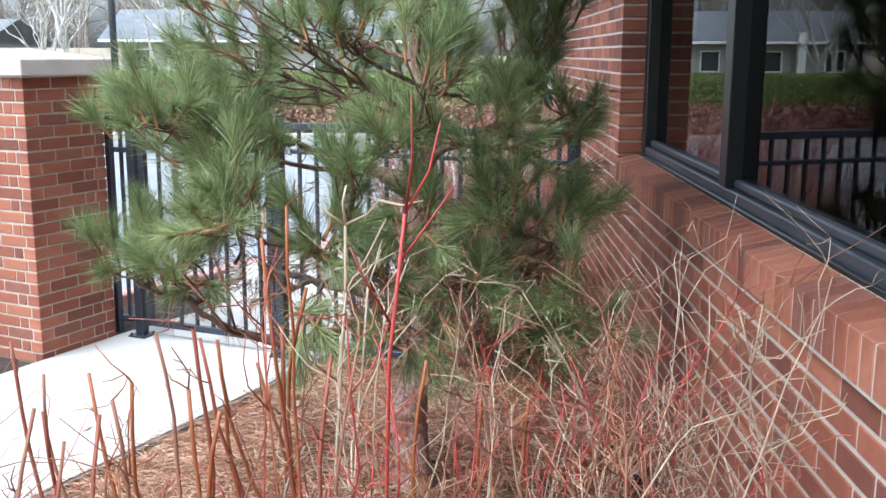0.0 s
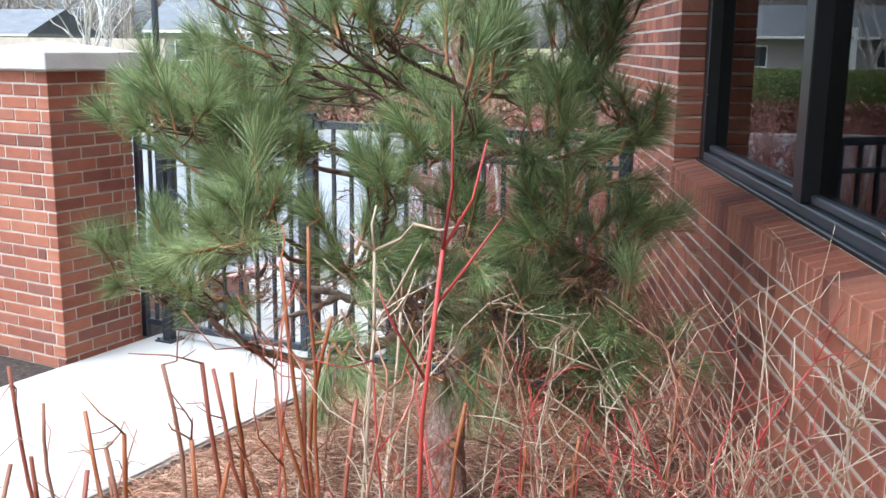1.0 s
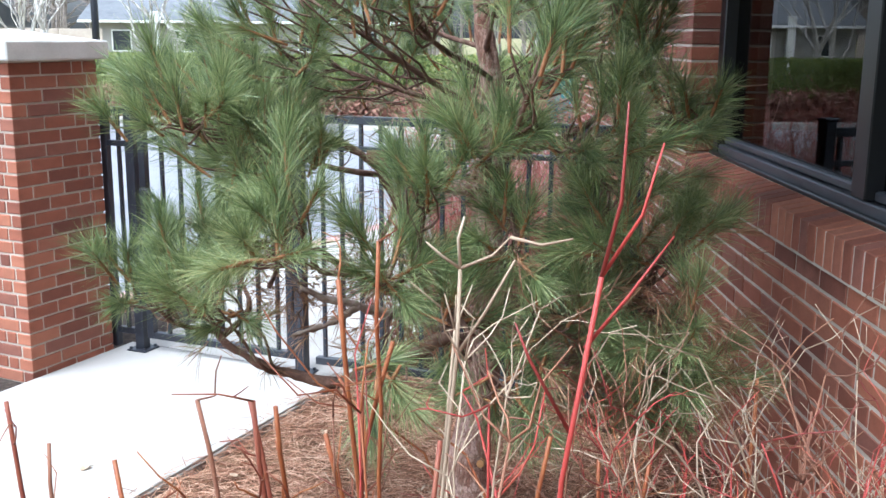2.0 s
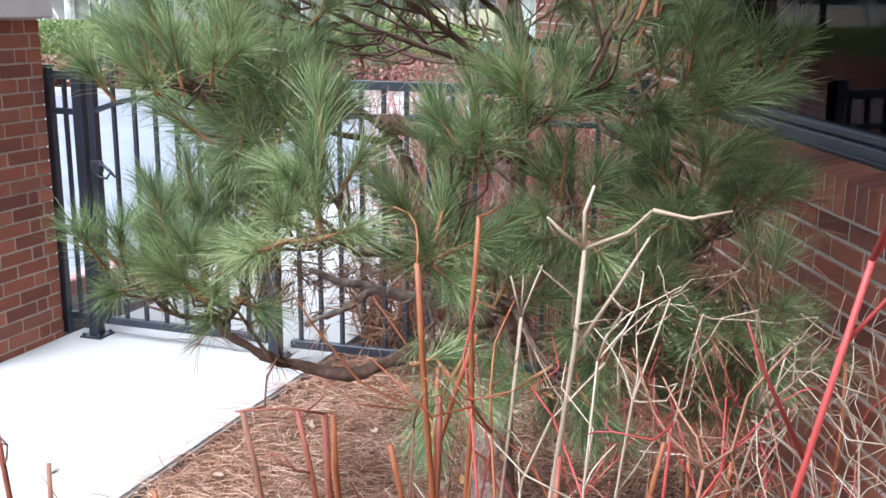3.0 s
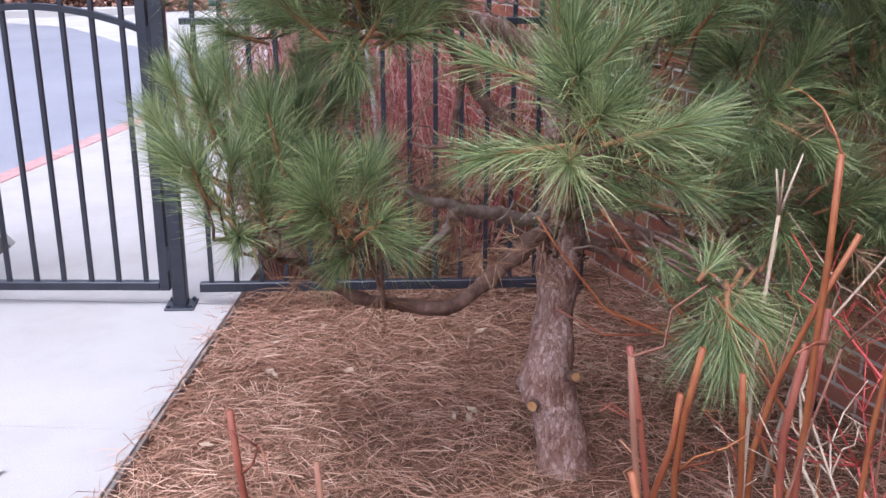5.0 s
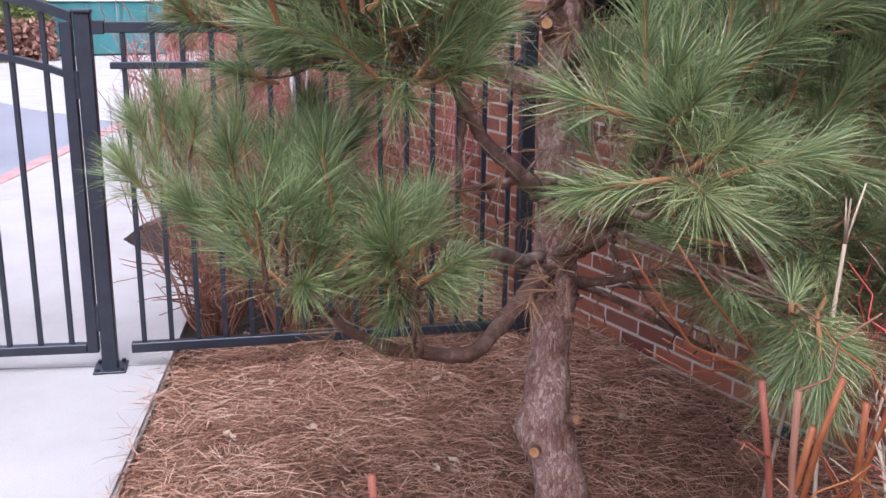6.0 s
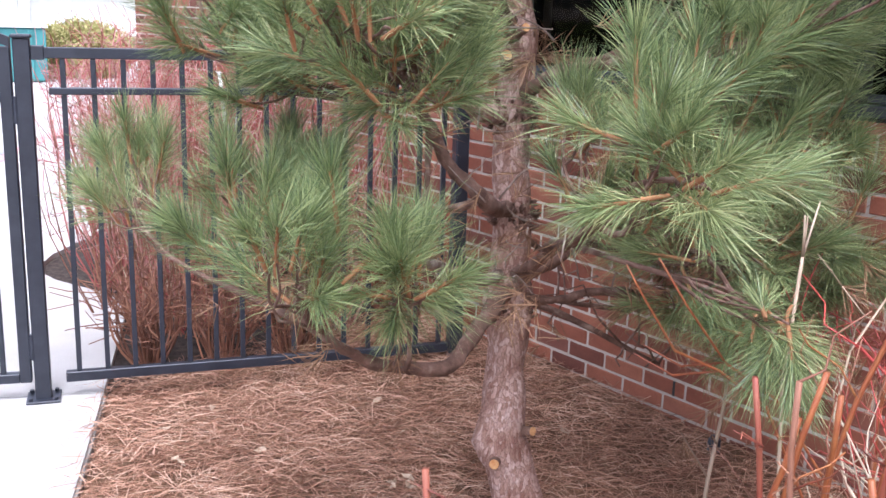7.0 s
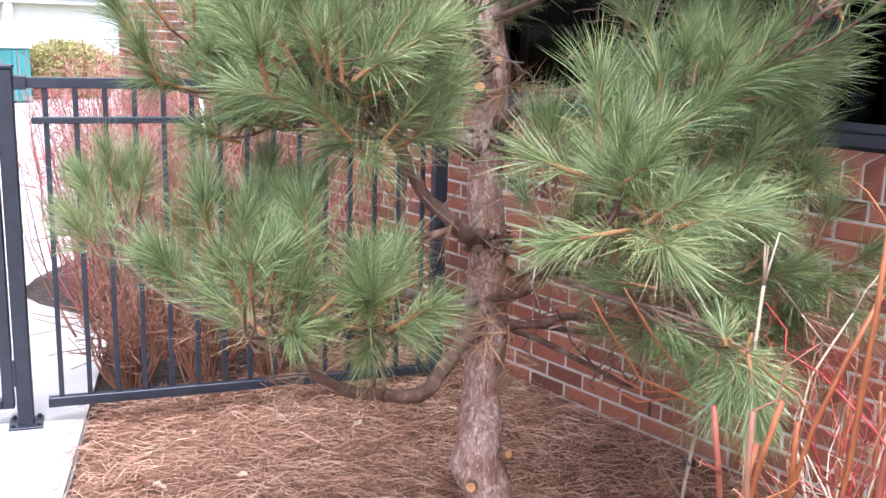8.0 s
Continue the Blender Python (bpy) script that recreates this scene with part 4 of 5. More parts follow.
    # fine bare twigs in the shaded inside of the crown
    for (cx, cy, cz), (sx, sy, sz), n in (((0.30, 3.72, 0.95), (0.22, 0.22, 0.20), 46), ((-0.05, 3.80, 1.05), (0.16, 0.20, 0.18), 34), ((-0.58, 4.05, 0.98), (0.20, 0.26, 0.12), 46), ((-0.30, 4.05, 1.42), (0.22, 0.18, 0.14), 34), ((0.35, 3.85, 1.45), (0.22, 0.20, 0.16), 30)):
        v, f = [], []
        for k in range(n):
            a = Vector((cx + rng.gauss(0, sx * 0.6), cy + rng.gauss(0, sy * 0.6), cz + rng.gauss(0, sz * 0.6)))
            b = a + Vector((rng.gauss(0, 1), rng.gauss(0, 1), rng.gauss(0.1, 0.6))).normalized() * rng.uniform(0.05, 0.15)
            tube_data(bent(a, b, 4, 0.12, rng), [0.0028, 0.0025, 0.0022, 0.0018, 0.0013], 5, v, f)
        tagged(child("twig_tangle", data_mesh("twig_tangle", v, f, LIMB_BARK if cx > 0 else PALE_LIMB, True), "tangle of fine bare dead twigs"), kind="stuff")
    # rough dark collars of old twig bases where the whorls sit
    for z0, amount in ((0.70, 70), (0.96, 90), (1.25, 110)):
        v, f = [], []
        for k in range(amount):
            z = z0 + rng.gauss(0, 0.022)
            c, a = at_height(z), rng.uniform(0, 2 * math.pi)
            d = Vector((math.cos(a), math.sin(a), rng.gauss(0.25, 0.35)))
            p = c + Vector((d.x, d.y, 0)) * 0.058
            q = p + d.normalized() * rng.uniform(0.012, 0.032)
            tube_data([p, p.lerp(q, 0.5), q], [0.006, 0.005, 0.0025], 5, v, f)
        tagged(child("twig_collar", data_mesh("twig_collar", v, f, LIMB_BARK, True), "dark rough collar of old twig bases"), kind="stuff")
    # dry needles caught in the fork
    root.clear(), way.clear(), size.clear()
    for k in range(16):
        p = Vector((0.10 + rng.gauss(0, 0.06), 4.14 + rng.gauss(0, 0.05), 1.44 + rng.gauss(0, 0.05)))
        shoot(p, Vector((rng.gauss(0, 1), rng.gauss(0, 1), rng.gauss(-0.3, 0.6))), 0.05, 26, 0.11)
    for k in range(170):
        p = Vector((0.50 + rng.gauss(0, 0.14), 3.68 + rng.gauss(0, 0.20), 0.84 + rng.gauss(0, 0.16)))
        shoot(p, Vector((rng.gauss(0, 1), rng.gauss(0, 1), rng.gauss(-0.4, 0.6))), 0.05, 22, 0.11)
    for k in range(90):
        p = Vector((-0.55 + rng.gauss(0, 0.16), 4.10 + rng.gauss(0, 0.22), 0.92 + rng.gauss(0, 0.09)))
        shoot(p, Vector((rng.gauss(0, 1), rng.gauss(0, 1), rng.gauss(-0.1, 0.6))), 0.05, 18, 0.10)
    for k in range(70):
        p = Vector((0.05 + rng.gauss(0, 0.22), 3.70 + rng.gauss(0, 0.18), 1.05 + rng.gauss(0, 0.16)))
        shoot(p, Vector((rng.gauss(0, 1), rng.gauss(0, 1), rng.gauss(-0.3, 0.6))), 0.05, 16, 0.10)
    tagged(child("dry_needles", strands("dry_needles", np.concatenate(root), np.concatenate(way), np.concatenate(size), 0.0019, DRY_NEEDLES, npr), "brown dead needles caught in the branches"), kind="stuff")


build_pine()


# ---- pine straw, leaves on the bed ----
def scatter_straw():
    npr = np.random.default_rng(21)
    n = 90000
    x = npr.uniform(-2.6, 1.2, n)
    y = npr.uniform(1.6, 6.0, n)
    stray = np.where(npr.random(n) < 0.08, -0.05, 0.012)
    keep = np.array([inside_bed(a - d if d < 0 else a + d, b) or (d < 0 and inside_bed(a + 0.05, b)) for a, b, d in zip(x, y, stray)])
    x, y = x[keep], y[keep]
    n = len(x)
    z = np.array([bed_height(a, b) if inside_bed(a, b) else 0.003 for a, b in zip(x, y)]) + npr.random(n) ** 2 * 0.03 + 0.002
    # strands lie in loose drifts
    turn = npr.uniform(0, 2 * np.pi, n) + 0.8 * np.sin(x * 5) * np.cos(y * 4)
    way = np.stack([np.cos(turn), np.sin(turn), npr.normal(0, 0.16, n)], 1)
    length = npr.uniform(0.06, 0.15, n)
    ob = part("pine_straw", strands("pine_straw", np.stack([x, y, z], 1), way, length, 0.0025, STRAW, npr, 0.25))
    tagged(ob, "loose brown pine straw covering the bed", "pine straw", kind="stuff")


scatter_straw()


def leaf_mesh(rng, size):
    v, f = [], []
    n = 9
    v.append((0, 0, 0.004))
    for k in range(n):
        a = 2 * math.pi * k / n
        r = size * (0.55 + 0.45 * rng.random()) * (1.35 if k == 0 else 1)
        v.append((r * math.cos(a), 0.62 * r * math.sin(a), rng.uniform(-0.002, 0.012)))
    f = [(0, 1 + k, 1 + (k + 1) % n) for k in range(n)]
    bm_top = list(f)
    m = len(v)
    v += [(x, y, z - 0.0015) for x, y, z in v]
    f += [(m + a, m + c, m + b) for a, b, c in bm_top]
    return data_mesh("dry_leaf", v, f, DRY_LEAF)


def place_leaves():
    rng = random.Random(8)
    spots = [(-0.10, 4.40), (-0.13, 4.44), (-0.07, 4.43), (-0.11, 4.37), (-0.15, 4.41), (-0.52, 5.35), (-0.30, 5.42), (0.14, 4.78), (-0.34, 4.95), (0.42, 4.55), (-0.60, 5.05), (0.25, 5.1), (-0.9, 4.6), (0.55, 4.35)]
    for x, y in spots:
        s = rng.uniform(0.018, 0.034)
        ob = part("dry_leaf", leaf_mesh(rng, s))
        x, y = x + 0.11, y + 0.05
        ob.matrix_basis = pose(x, y, bed_height(x, y) + 0.022, rng.uniform(-20, 20), rng.uniform(-20, 20), rng.uniform(0, 360))
        tagged(ob, "curled pale brown dry leaf on pine straw", "leaf", "dry leaves on the bed")
    ob = part("dry_leaf", leaf_mesh(rng, 0.03))
    ob.matrix_basis = pose(-1.404, 4.689, 0.004, 0, 0, 30)
    tagged(ob, "small dark dry leaf on the concrete path", "leaf")
    # a black drip emitter by the wall
    v, f = [], []
    tube_data([(1.03, 4.04, 0.04), (1.03, 4.04, 0.092)], [0.022, 0.022], 14, v, f)
    tube_data([(1.03, 4.04, 0.092), (1.03, 4.04, 0.106)], [0.016, 0.014], 14, v, f)
    ob = part("sprinkler_head", data_mesh("sprinkler_head", v, f, PAINT, True))
    tagged(ob, "small black irrigation sprinkler head in the straw", "sprinkler")


place_leaves()


# ---- dogwood shrubs ----
def cane_mesh(name, base, tip, thick, material, rng, twigs=5, reach=0.16, sway=0.075, fork_up=True, blunt=False):
    """A cane with side twigs: tapered tubes with kinks."""
    v, f = [], []
    base, tip = Vector(base), Vector(tip)
    steps = 9
    line = [p + Vector((rng.gauss(0, 1), rng.gauss(0, 1), 0)) * (0.003 if blunt else 0.006) for p in bent(base, tip, steps, sway, rng)]
    end = 0.8 if blunt else 0.35
    tube_data(line, [thick * (1 - (1 - end) * i / steps) for i in range(steps + 1)], 7, v, f)
    for k in range(twigs):
        i = rng.randint(3, steps)
        src = line[i]
        d = (line[i] - line[i - 1]).normalized()
        side = Vector((rng.gauss(0, 1), rng.gauss(0, 1), rng.gauss(0.25 if fork_up else 0, 0.4))).normalized()
        e = src + (d * 0.7 + side * 0.8).normalized() * reach * rng.uniform(0.4, 1.3)
        tw = bent(src, e, 3, 0.10, rng)
        t = max(0.0013, thick * 0.38)
        tube_data(tw, [t, t * 0.85, t * 0.7, t * 0.5], 5, v, f)
        for s in range(rng.randint(0, 2)):
            p = tw[rng.randint(1, 3)]
            q = p + Vector((rng.gauss(0, 1), rng.gauss(0, 1), rng.gauss(0.4, 0.7))).normalized() * reach * rng.uniform(0.2, 0.5)
            tube_data(bent(p, q, 2, 0.1, rng), [t * 0.6, t * 0.5, t * 0.35], 4, v, f)
    return data_mesh(name, v, f, material, True)


def shrub(centre, canes, high, spread, seed, label, mix, pruned=(), reach=0.17, thick=0.0062, lean=(0, 0), cut=(ORANGE_CANE, ORANGE_CANE, ORANGE_CANE, MAROON_CANE)):
    rng = random.Random(seed)
    x, y = centre
    z = bed_height(x, y)
    ob = thing("dogwood_shrub", label, "shrub", (x + 0.10, y + 0.05, z), group="red twig shrubs")
    back = Matrix.Translation((-x, -y, -z))
    total = sum(w for _, w in mix)
    for i in range(canes):
        r = rng.uniform(0, total)
        for material, w in mix:
            r -= w
            if r <= 0:
                break
        a = rng.uniform(0, 2 * math.pi)
        rad = spread * math.sqrt(rng.random())
        b0 = Vector((x + 0.28 * rad * math.cos(a) + rng.gauss(0, 0.05), y + 0.28 * rad * math.sin(a) + rng.gauss(0, 0.05), 0))
        b0.z = bed_height(b0.x, b0.y) - 0.03
        h = high * rng.uniform(0.55, 1.0)
        tip = Vector((x + lean[0] + rad * math.cos(a), y + lean[1] + rad * math.sin(a), z + h))
        tip.x = min(tip.x, WALL_X - 0.16)
        c = part("cane", cane_mesh("cane", b0, tip, thick * rng.uniform(0.6, 1.2), material, rng, rng.randint(6, 12), reach), None, ob)
        c.matrix_basis = back
    for bx, by, tx, ty, tz, th in pruned:
        c = part("cane", cane_mesh("cane", (bx, by, bed_height(bx, by) - 0.03), (tx, ty, tz), th, rng.choice(cut), rng, rng.randint(1, 3), 0.14, 0.026, blunt=True), None, ob, "pruned cane with a blunt cut top")
        c.matrix_basis = back
    return ob


WINTER = [(RED_CANE, 3.4), (ORANGE_CANE, 0.9), (PALE_CANE, 2.4), (BROWN_CANE, 4)]
DEAD = [(PALE_CANE, 5), (BROWN_CANE, 3), (RED_CANE, 1.6), (ORANGE_CANE, 0.8)]
shrub((0.02, 2.62), 22, 1.26, 0.42, 31, "red and pale leafless dogwood canes with forked tips", WINTER, [(-0.18, 2.70, -0.18, 2.66, 1.36, 0.0050), (0.05, 2.62, -0.06, 2.56, 1.02, 0.006), (0.1, 2.7, 0.16, 2.74, 0.95, 0.006)], thick=0.0056)
shrub((-0.45, 2.40), 12, 0.92, 0.34, 32, "short pruned dogwood canes with blunt orange tops", WINTER, [(-0.40, 2.42, -0.43, 2.26, 1.05, 0.0055), (-0.36, 2.44, -0.35, 2.36, 1.00, 0.006), (-0.46, 2.46, -0.52, 2.40, 0.96, 0.006), (-0.38, 2.5, -0.30, 2.45, 0.92, 0.0065), (-0.5, 2.4, -0.6, 2.3, 0.9, 0.005), (-0.48, 2.80, -0.55, 2.80, 1.00, 0.0062), (-0.36, 2.68, -0.41, 2.64, 1.06, 0.0066), (-0.52, 2.62, -0.66, 2.62, 0.95, 0.0060), (-0.55, 2.55, -0.72, 2.48, 0.90, 0.0060)], cut=(ORANGE_CANE, MAROON_CANE, BROWN_CANE))
shrub((-0.18, 2.94), 2, 0.7, 0.20, 38, "pruned dogwood with reddish orange blunt topped canes", WINTER, [(-0.12, 2.94, -0.26, 2.77, 1.26, 0.0062), (-0.16, 2.96, -0.22, 2.80, 1.02, 0.0070), (-0.26, 2.98, -0.47, 2.93, 0.95, 0.0065), (-0.24, 2.98, -0.40, 2.84, 0.97, 0.0065), (-0.26, 3.0, -0.40, 2.88, 0.88, 0.007), (-0.18, 2.98, -0.30, 2.87, 0.90, 0.0065), (-0.10, 2.96, -0.16, 2.82, 1.12, 0.006)], 0.12)
shrub((0.55, 3.05), 14, 1.0, 0.36, 33, "dense red and straw coloured dogwood canes by the wall", WINTER, [(0.36, 3.05, 0.30, 3.02, 0.78, 0.006), (0.42, 3.12, 0.45, 3.18, 0.70, 0.007), (0.62, 3.1, 0.72, 3.25, 0.9, 0.006)], thick=0.005)
shrub((0.72, 2.45), 27, 1.30, 0.40, 34, "tangled leafless dogwood with fine pale twigs", DEAD, reach=0.2, thick=0.0048)
shrub((0.48, 2.72), 19, 1.15, 0.38, 39, "tangled pale leafless twigs among red canes", DEAD, reach=0.2, thick=0.0044)
shrub((-0.92, 2.88), 4, 0.62, 0.18, 35, "sparse pruned brown dogwood canes beside the path", [(BROWN_CANE, 3), (RED_CANE, 1)], [(-0.90, 2.98, -1.05, 3.04, 0.90, 0.0068), (-0.84, 3.0, -0.94, 2.99, 0.82, 0.0058), (-0.84, 3.02, -0.80, 3.04, 0.60, 0.005)], 0.12, cut=(BROWN_CANE, MAROON_CANE))
shrub((-0.72, 1.95), 14, 1.02, 0.42, 36, "thin leafless brown and red dogwood twigs", [(BROWN_CANE, 4), (RED_CANE, 2)], [(-0.62, 2.02, -0.80, 2.16, 0.98, 0.0062), (-0.66, 2.0, -0.72, 2.24, 0.92, 0.0056), (-0.58, 2.0, -0.60, 2.18, 1.02, 0.0052), (-0.7, 1.96, -0.92, 2.06, 0.94, 0.0060), (-0.54, 2.04, -0.50, 2.26, 0.98, 0.0060), (-0.72, 2.0, -0.86, 2.30, 0.84, 0.0056)], 0.2, 0.0040, cut=(BROWN_CANE, BROWN_CANE, MAROON_CANE))
shrub((0.25, 1.75), 18, 1.12, 0.42, 37, "red leafless dogwood canes with forked tips", WINTER, thick=0.0046)


def lone_canes():
    """The tall bright red fork, the pale dead fork, and a bleached stick leaning by the wall."""
    rng = random.Random(77)
    ob = thing("dogwood_shrub", "tall bright red forked dogwood cane", "shrub", (0.23, 2.23, bed_height(0.13, 2.16) - 0.02), group="red twig shrubs")
    back = Matrix.Translation((-0.13, -2.16, -bed_height(0.13, 2.16)))
    v, f = [], []
    tube_data([(0.10, 2.30, -0.06), (0.09, 2.22, 0.6), (0.11, 2.14, 1.15), (0.145, 2.09, 1.45)], [0.0046, 0.0043, 0.0038, 0.0034], 8, v, f)
    tube_data([(0.145, 2.09, 1.45), (0.16, 2.06, 1.55), (0.16, 2.04, 1.67)], [0.0031, 0.0025, 0.0012], 7, v, f)
    tube_data([(0.145, 2.09, 1.45), (0.19, 2.08, 1.53), (0.21, 2.07, 1.62)], [0.0028, 0.0022, 0.0012], 7, v, f)
    tube_data([(0.13, 2.11, 1.35), (0.18, 2.10, 1.42), (0.235, 2.10, 1.50)], [0.0028, 0.0022, 0.0012], 7, v, f)
    tube_data([(0.12, 2.13, 1.22), (0.06, 2.12, 1.33), (0.04, 2.12, 1.38)], [0.0028, 0.0022, 0.0012], 7, v, f)
    c = part("cane", data_mesh("cane", v, f, RED_CANE, True), None, ob)
    c.matrix_basis = back
    v, f = [], []
    tube_data([(-0.05, 2.72, -0.05), (-0.07, 2.66, 0.7), (-0.03, 2.60, 1.18), (-0.026, 2.577, 1.345)], [0.0050, 0.0043, 0.0037, 0.0034], 8, v, f)
    for path in ([(-0.026, 2.577, 1.345), (0.03, 2.55, 1.375), (0.058, 2.534, 1.41)], [(-0.026, 2.577, 1.345), (-0.03, 2.57, 1.40), (-0.02, 2.56, 1.44)], [(-0.026, 2.577, 1.345), (-0.06, 2.57, 1.37), (-0.085, 2.56, 1.395)], [(-0.03, 2.60, 1.18), (0.02, 2.60, 1.26), (0.07, 2.58, 1.36)], [(0.058, 2.534, 1.41), (0.11, 2.52, 1.40), (0.16, 2.50, 1.415)]):
        tube_data(path, [0.0034, 0.0028, 0.002], 6, v, f)
    c = part("cane", data_mesh("cane", v, f, PALE_CANE, True), None, ob, "bleached dead forked cane")
    c.matrix_basis = back
    v, f = [], []
    tube_data([(-0.02, 3.05, 0.0), (-0.08, 3.08, 0.55), (-0.05, 3.12, 0.80), (-0.03, 3.12, 1.07)], [0.0045, 0.0042, 0.004, 0.0036], 7, v, f)
    for tip in ((-0.055, 3.11, 1.16), (0.01, 3.12, 1.18), (-0.028, 3.12, 1.155)):
        tube_data([(-0.03, 3.12, 1.07), tip], [0.0030, 0.0016], 6, v, f)
    c = part("cane", data_mesh("cane", v, f, PALE_CANE, True), None, ob, "bleached dead forked cane")
    c.matrix_basis = back
    # thin arching yellow stems under the pine
    for path, name in (([(0.10, 2.98, 0.0), (0.02, 3.06, 0.5), (-0.10, 3.12, 0.76), (-0.24, 3.14, 0.86), (-0.36, 3.16, 0.92), (-0.46, 3.17, 1.05), (-0.49, 3.18, 1.10)], "thin arching yellow stem"), ([(0.14, 3.0, 0.0), (0.10, 3.08, 0.55), (0.0, 3.16, 0.74), (-0.14, 3.2, 0.84), (-0.26, 3.22, 0.98), (-0.33, 3.24, 1.08)], "thin arching yellow stem")):
        v, f = [], []
        tube_data(path, [0.0042 - 0.0004 * i for i in range(len(path))], 6, v, f)
        tube_data([path[3], Vector(path[3]) + Vector((-0.12, 0.02, 0.01)), Vector(path[3]) + Vector((-0.20, 0.05, 0.06))], [0.0024, 0.002, 0.0013], 5, v, f)
        c = part("cane", data_mesh("cane", v, f, ORANGE_CANE, True), None, ob, name)
        c.matrix_basis = back
    for base, tip in (((0.00, 2.74, -0.05), (0.12, 2.62, 1.26)), ((0.10, 2.86, -0.05), (0.24, 2.84, 1.16)), ((-0.04, 2.66, -0.05), (-0.02, 2.50, 1.20)), ((0.16, 2.80, -0.05), (0.36, 2.72, 1.12))):
        c = part("cane", cane_mesh("cane", base, tip, 0.0046, PALE_CANE, rng, 13, 0.15, 0.05), None, ob, "bleached dead forked cane")
        c.matrix_basis = back
    s = thing("dead_stick", "bleached broken stick stuck upright in the straw", "stick", (0.62, 3.77, 0.04))
    v, f = [], []
    tube_data([(0, 0, -0.08), (0.06, 0.03, 0.1), (0.13, 0.05, 0.30), (0.165, 0.07, 0.40)], [0.007, 0.0065, 0.006, 0.005], 8, v, f)
    for a, b in (((0.06, 0.03, 0.1), (0.0, 0.1, 0.24)), ((0.13, 0.05, 0.3), (0.2, 0.0, 0.36)), ((0.1, 0.04, 0.2), (0.02, 0.0, 0.26))):
        tube_data([a, b], [0.004, 0.002], 5, v, f)
    part("stem", data_mesh("stem", v, f, PALE_CANE, True), None, s)


lone_canes()


# ---- beyond the fence ----
def thicket(name, label, spots, canes, high, spread, material, seed, thick=0.006, category="shrub", group="red shrubs beyond the fence"):
    rng = random.Random(seed)
    for x, y in spots:
        ob = thing(name, label, category, (x, y, -0.04), group=group)
        v, f = [], []
        for i in range(canes):
            a, rad = rng.uniform(0, 2 * math.pi), spread * math.sqrt(rng.random())
            base = Vector((0.3 * rad * math.cos(a), 0.3 * rad * math.sin(a), 0))
            tip = Vector((rad * math.cos(a), rad * math.sin(a), high * rng.uniform(0.6, 1.05)))
            tip.x = min(tip.x, WALL_X - x - 0.06)
            line = bent(base, tip, 5, 0.05, rng)
            t = thick * rng.uniform(0.6, 1.2)
            tube_data(line, [t, t * 0.95, t * 0.85, t * 0.7, t * 0.55, t * 0.35], 5, v, f, False)
            for k in range(7):
                p = line[rng.randint(2, 5)]
                q = p + Vector((rng.gauss(0, 1), rng.gauss(0, 1), rng.gauss(0.9, 0.5))).normalized() * rng.uniform(0.10, 0.32)
                tube_data(bent(p, q, 2, 0.08, rng), [t * 0.5, t * 0.42, t * 0.28], 4, v, f, False)
        tagged(part("cane_thicket", data_mesh("cane_thicket", v, f, material, True), None, ob), kind="stuff")


thicket("dogwood_thicket", "dense leafless red twig shrub behind the metal fence", [(0.25, 6.45), (0.72, 6.15), (0.62, 6.85), (0.40, 7.45), (0.80, 7.7), (0.70, 8.35), (0.85, 9.0), (0.12, 6.85), (0.14, 7.35)], 56, 1.30, 0.50, FAR_RED, 51, 0.0048)
thicket("dogwood_thicket", "thin grey leafless shrub behind the metal fence", [(0.05, 6.4), (-0.05, 6.9)], 22, 1.05, 0.42, BROWN_CANE, 52, 0.004)

thicket("dogwood_thicket", "fine pale leafless twigs behind the metal fence", [(0.15, 6.6), (0.45, 7.2)], 18, 1.2, 0.5, PALE_CANE, 53, 0.0034)
thicket("shrub_stubble", "low brown cut stems at the fence foot", [(0.08, 5.98), (0.38, 5.86), (-0.18, 6.12)], 26, 0.42, 0.22, BROWN_CANE, 54, 0.007, group="cut stems at the fence")


def pale_stem():
    v, f = [], []
    tube_data([(0.34, 6.32, -0.08), (0.35, 6.31, 0.4), (0.30, 6.30, 0.8), (0.255, 6.30, 1.22)], [0.016, 0.014, 0.012, 0.009], 9, v, f)
    tube_data([(0.30, 6.30, 0.8), (0.36, 6.33, 1.05), (0.37, 6.35, 1.2)], [0.008, 0.006, 0.004], 7, v, f)
    ob = part("young_trunk", data_mesh("young_trunk", v, f, BIRCH, True))
    tagged(ob, "slender pale grey bare trunk behind the metal fence", "tree")


pale_stem()


def leaf_cloud(count, lo, hi, size, npr, material, name, ellipsoid=False):
    lo, hi = np.array(lo, float), np.array(hi, float)
    p = npr.random((count, 3))
    if ellipsoid:
        p = npr.normal(size=(count, 3))
        p /= np.linalg.norm(p, axis=1, keepdims=True)
        p = 0.5 + 0.5 * p * (npr.random((count, 1)) ** 0.25) * (0.82 + 0.3 * npr.random((count, 1)))
        p[:, 2] = np.clip(p[:, 2], 0.04, 1.1)
    else:
        # denser towards the clipped faces
        k = npr.integers(0, 3, count)
        p[np.arange(count), k] = np.where(npr.random(count) < 0.5, p[np.arange(count), k] ** 3, 1 - (p[np.arange(count), k] ** 3))
    pos = lo + p * (hi - lo)
    way = npr.normal(size=(count, 3))
    return strands(name, pos, way, size * npr.uniform(0.6, 1.3, count), size * 0.5, material, npr, 0.2)


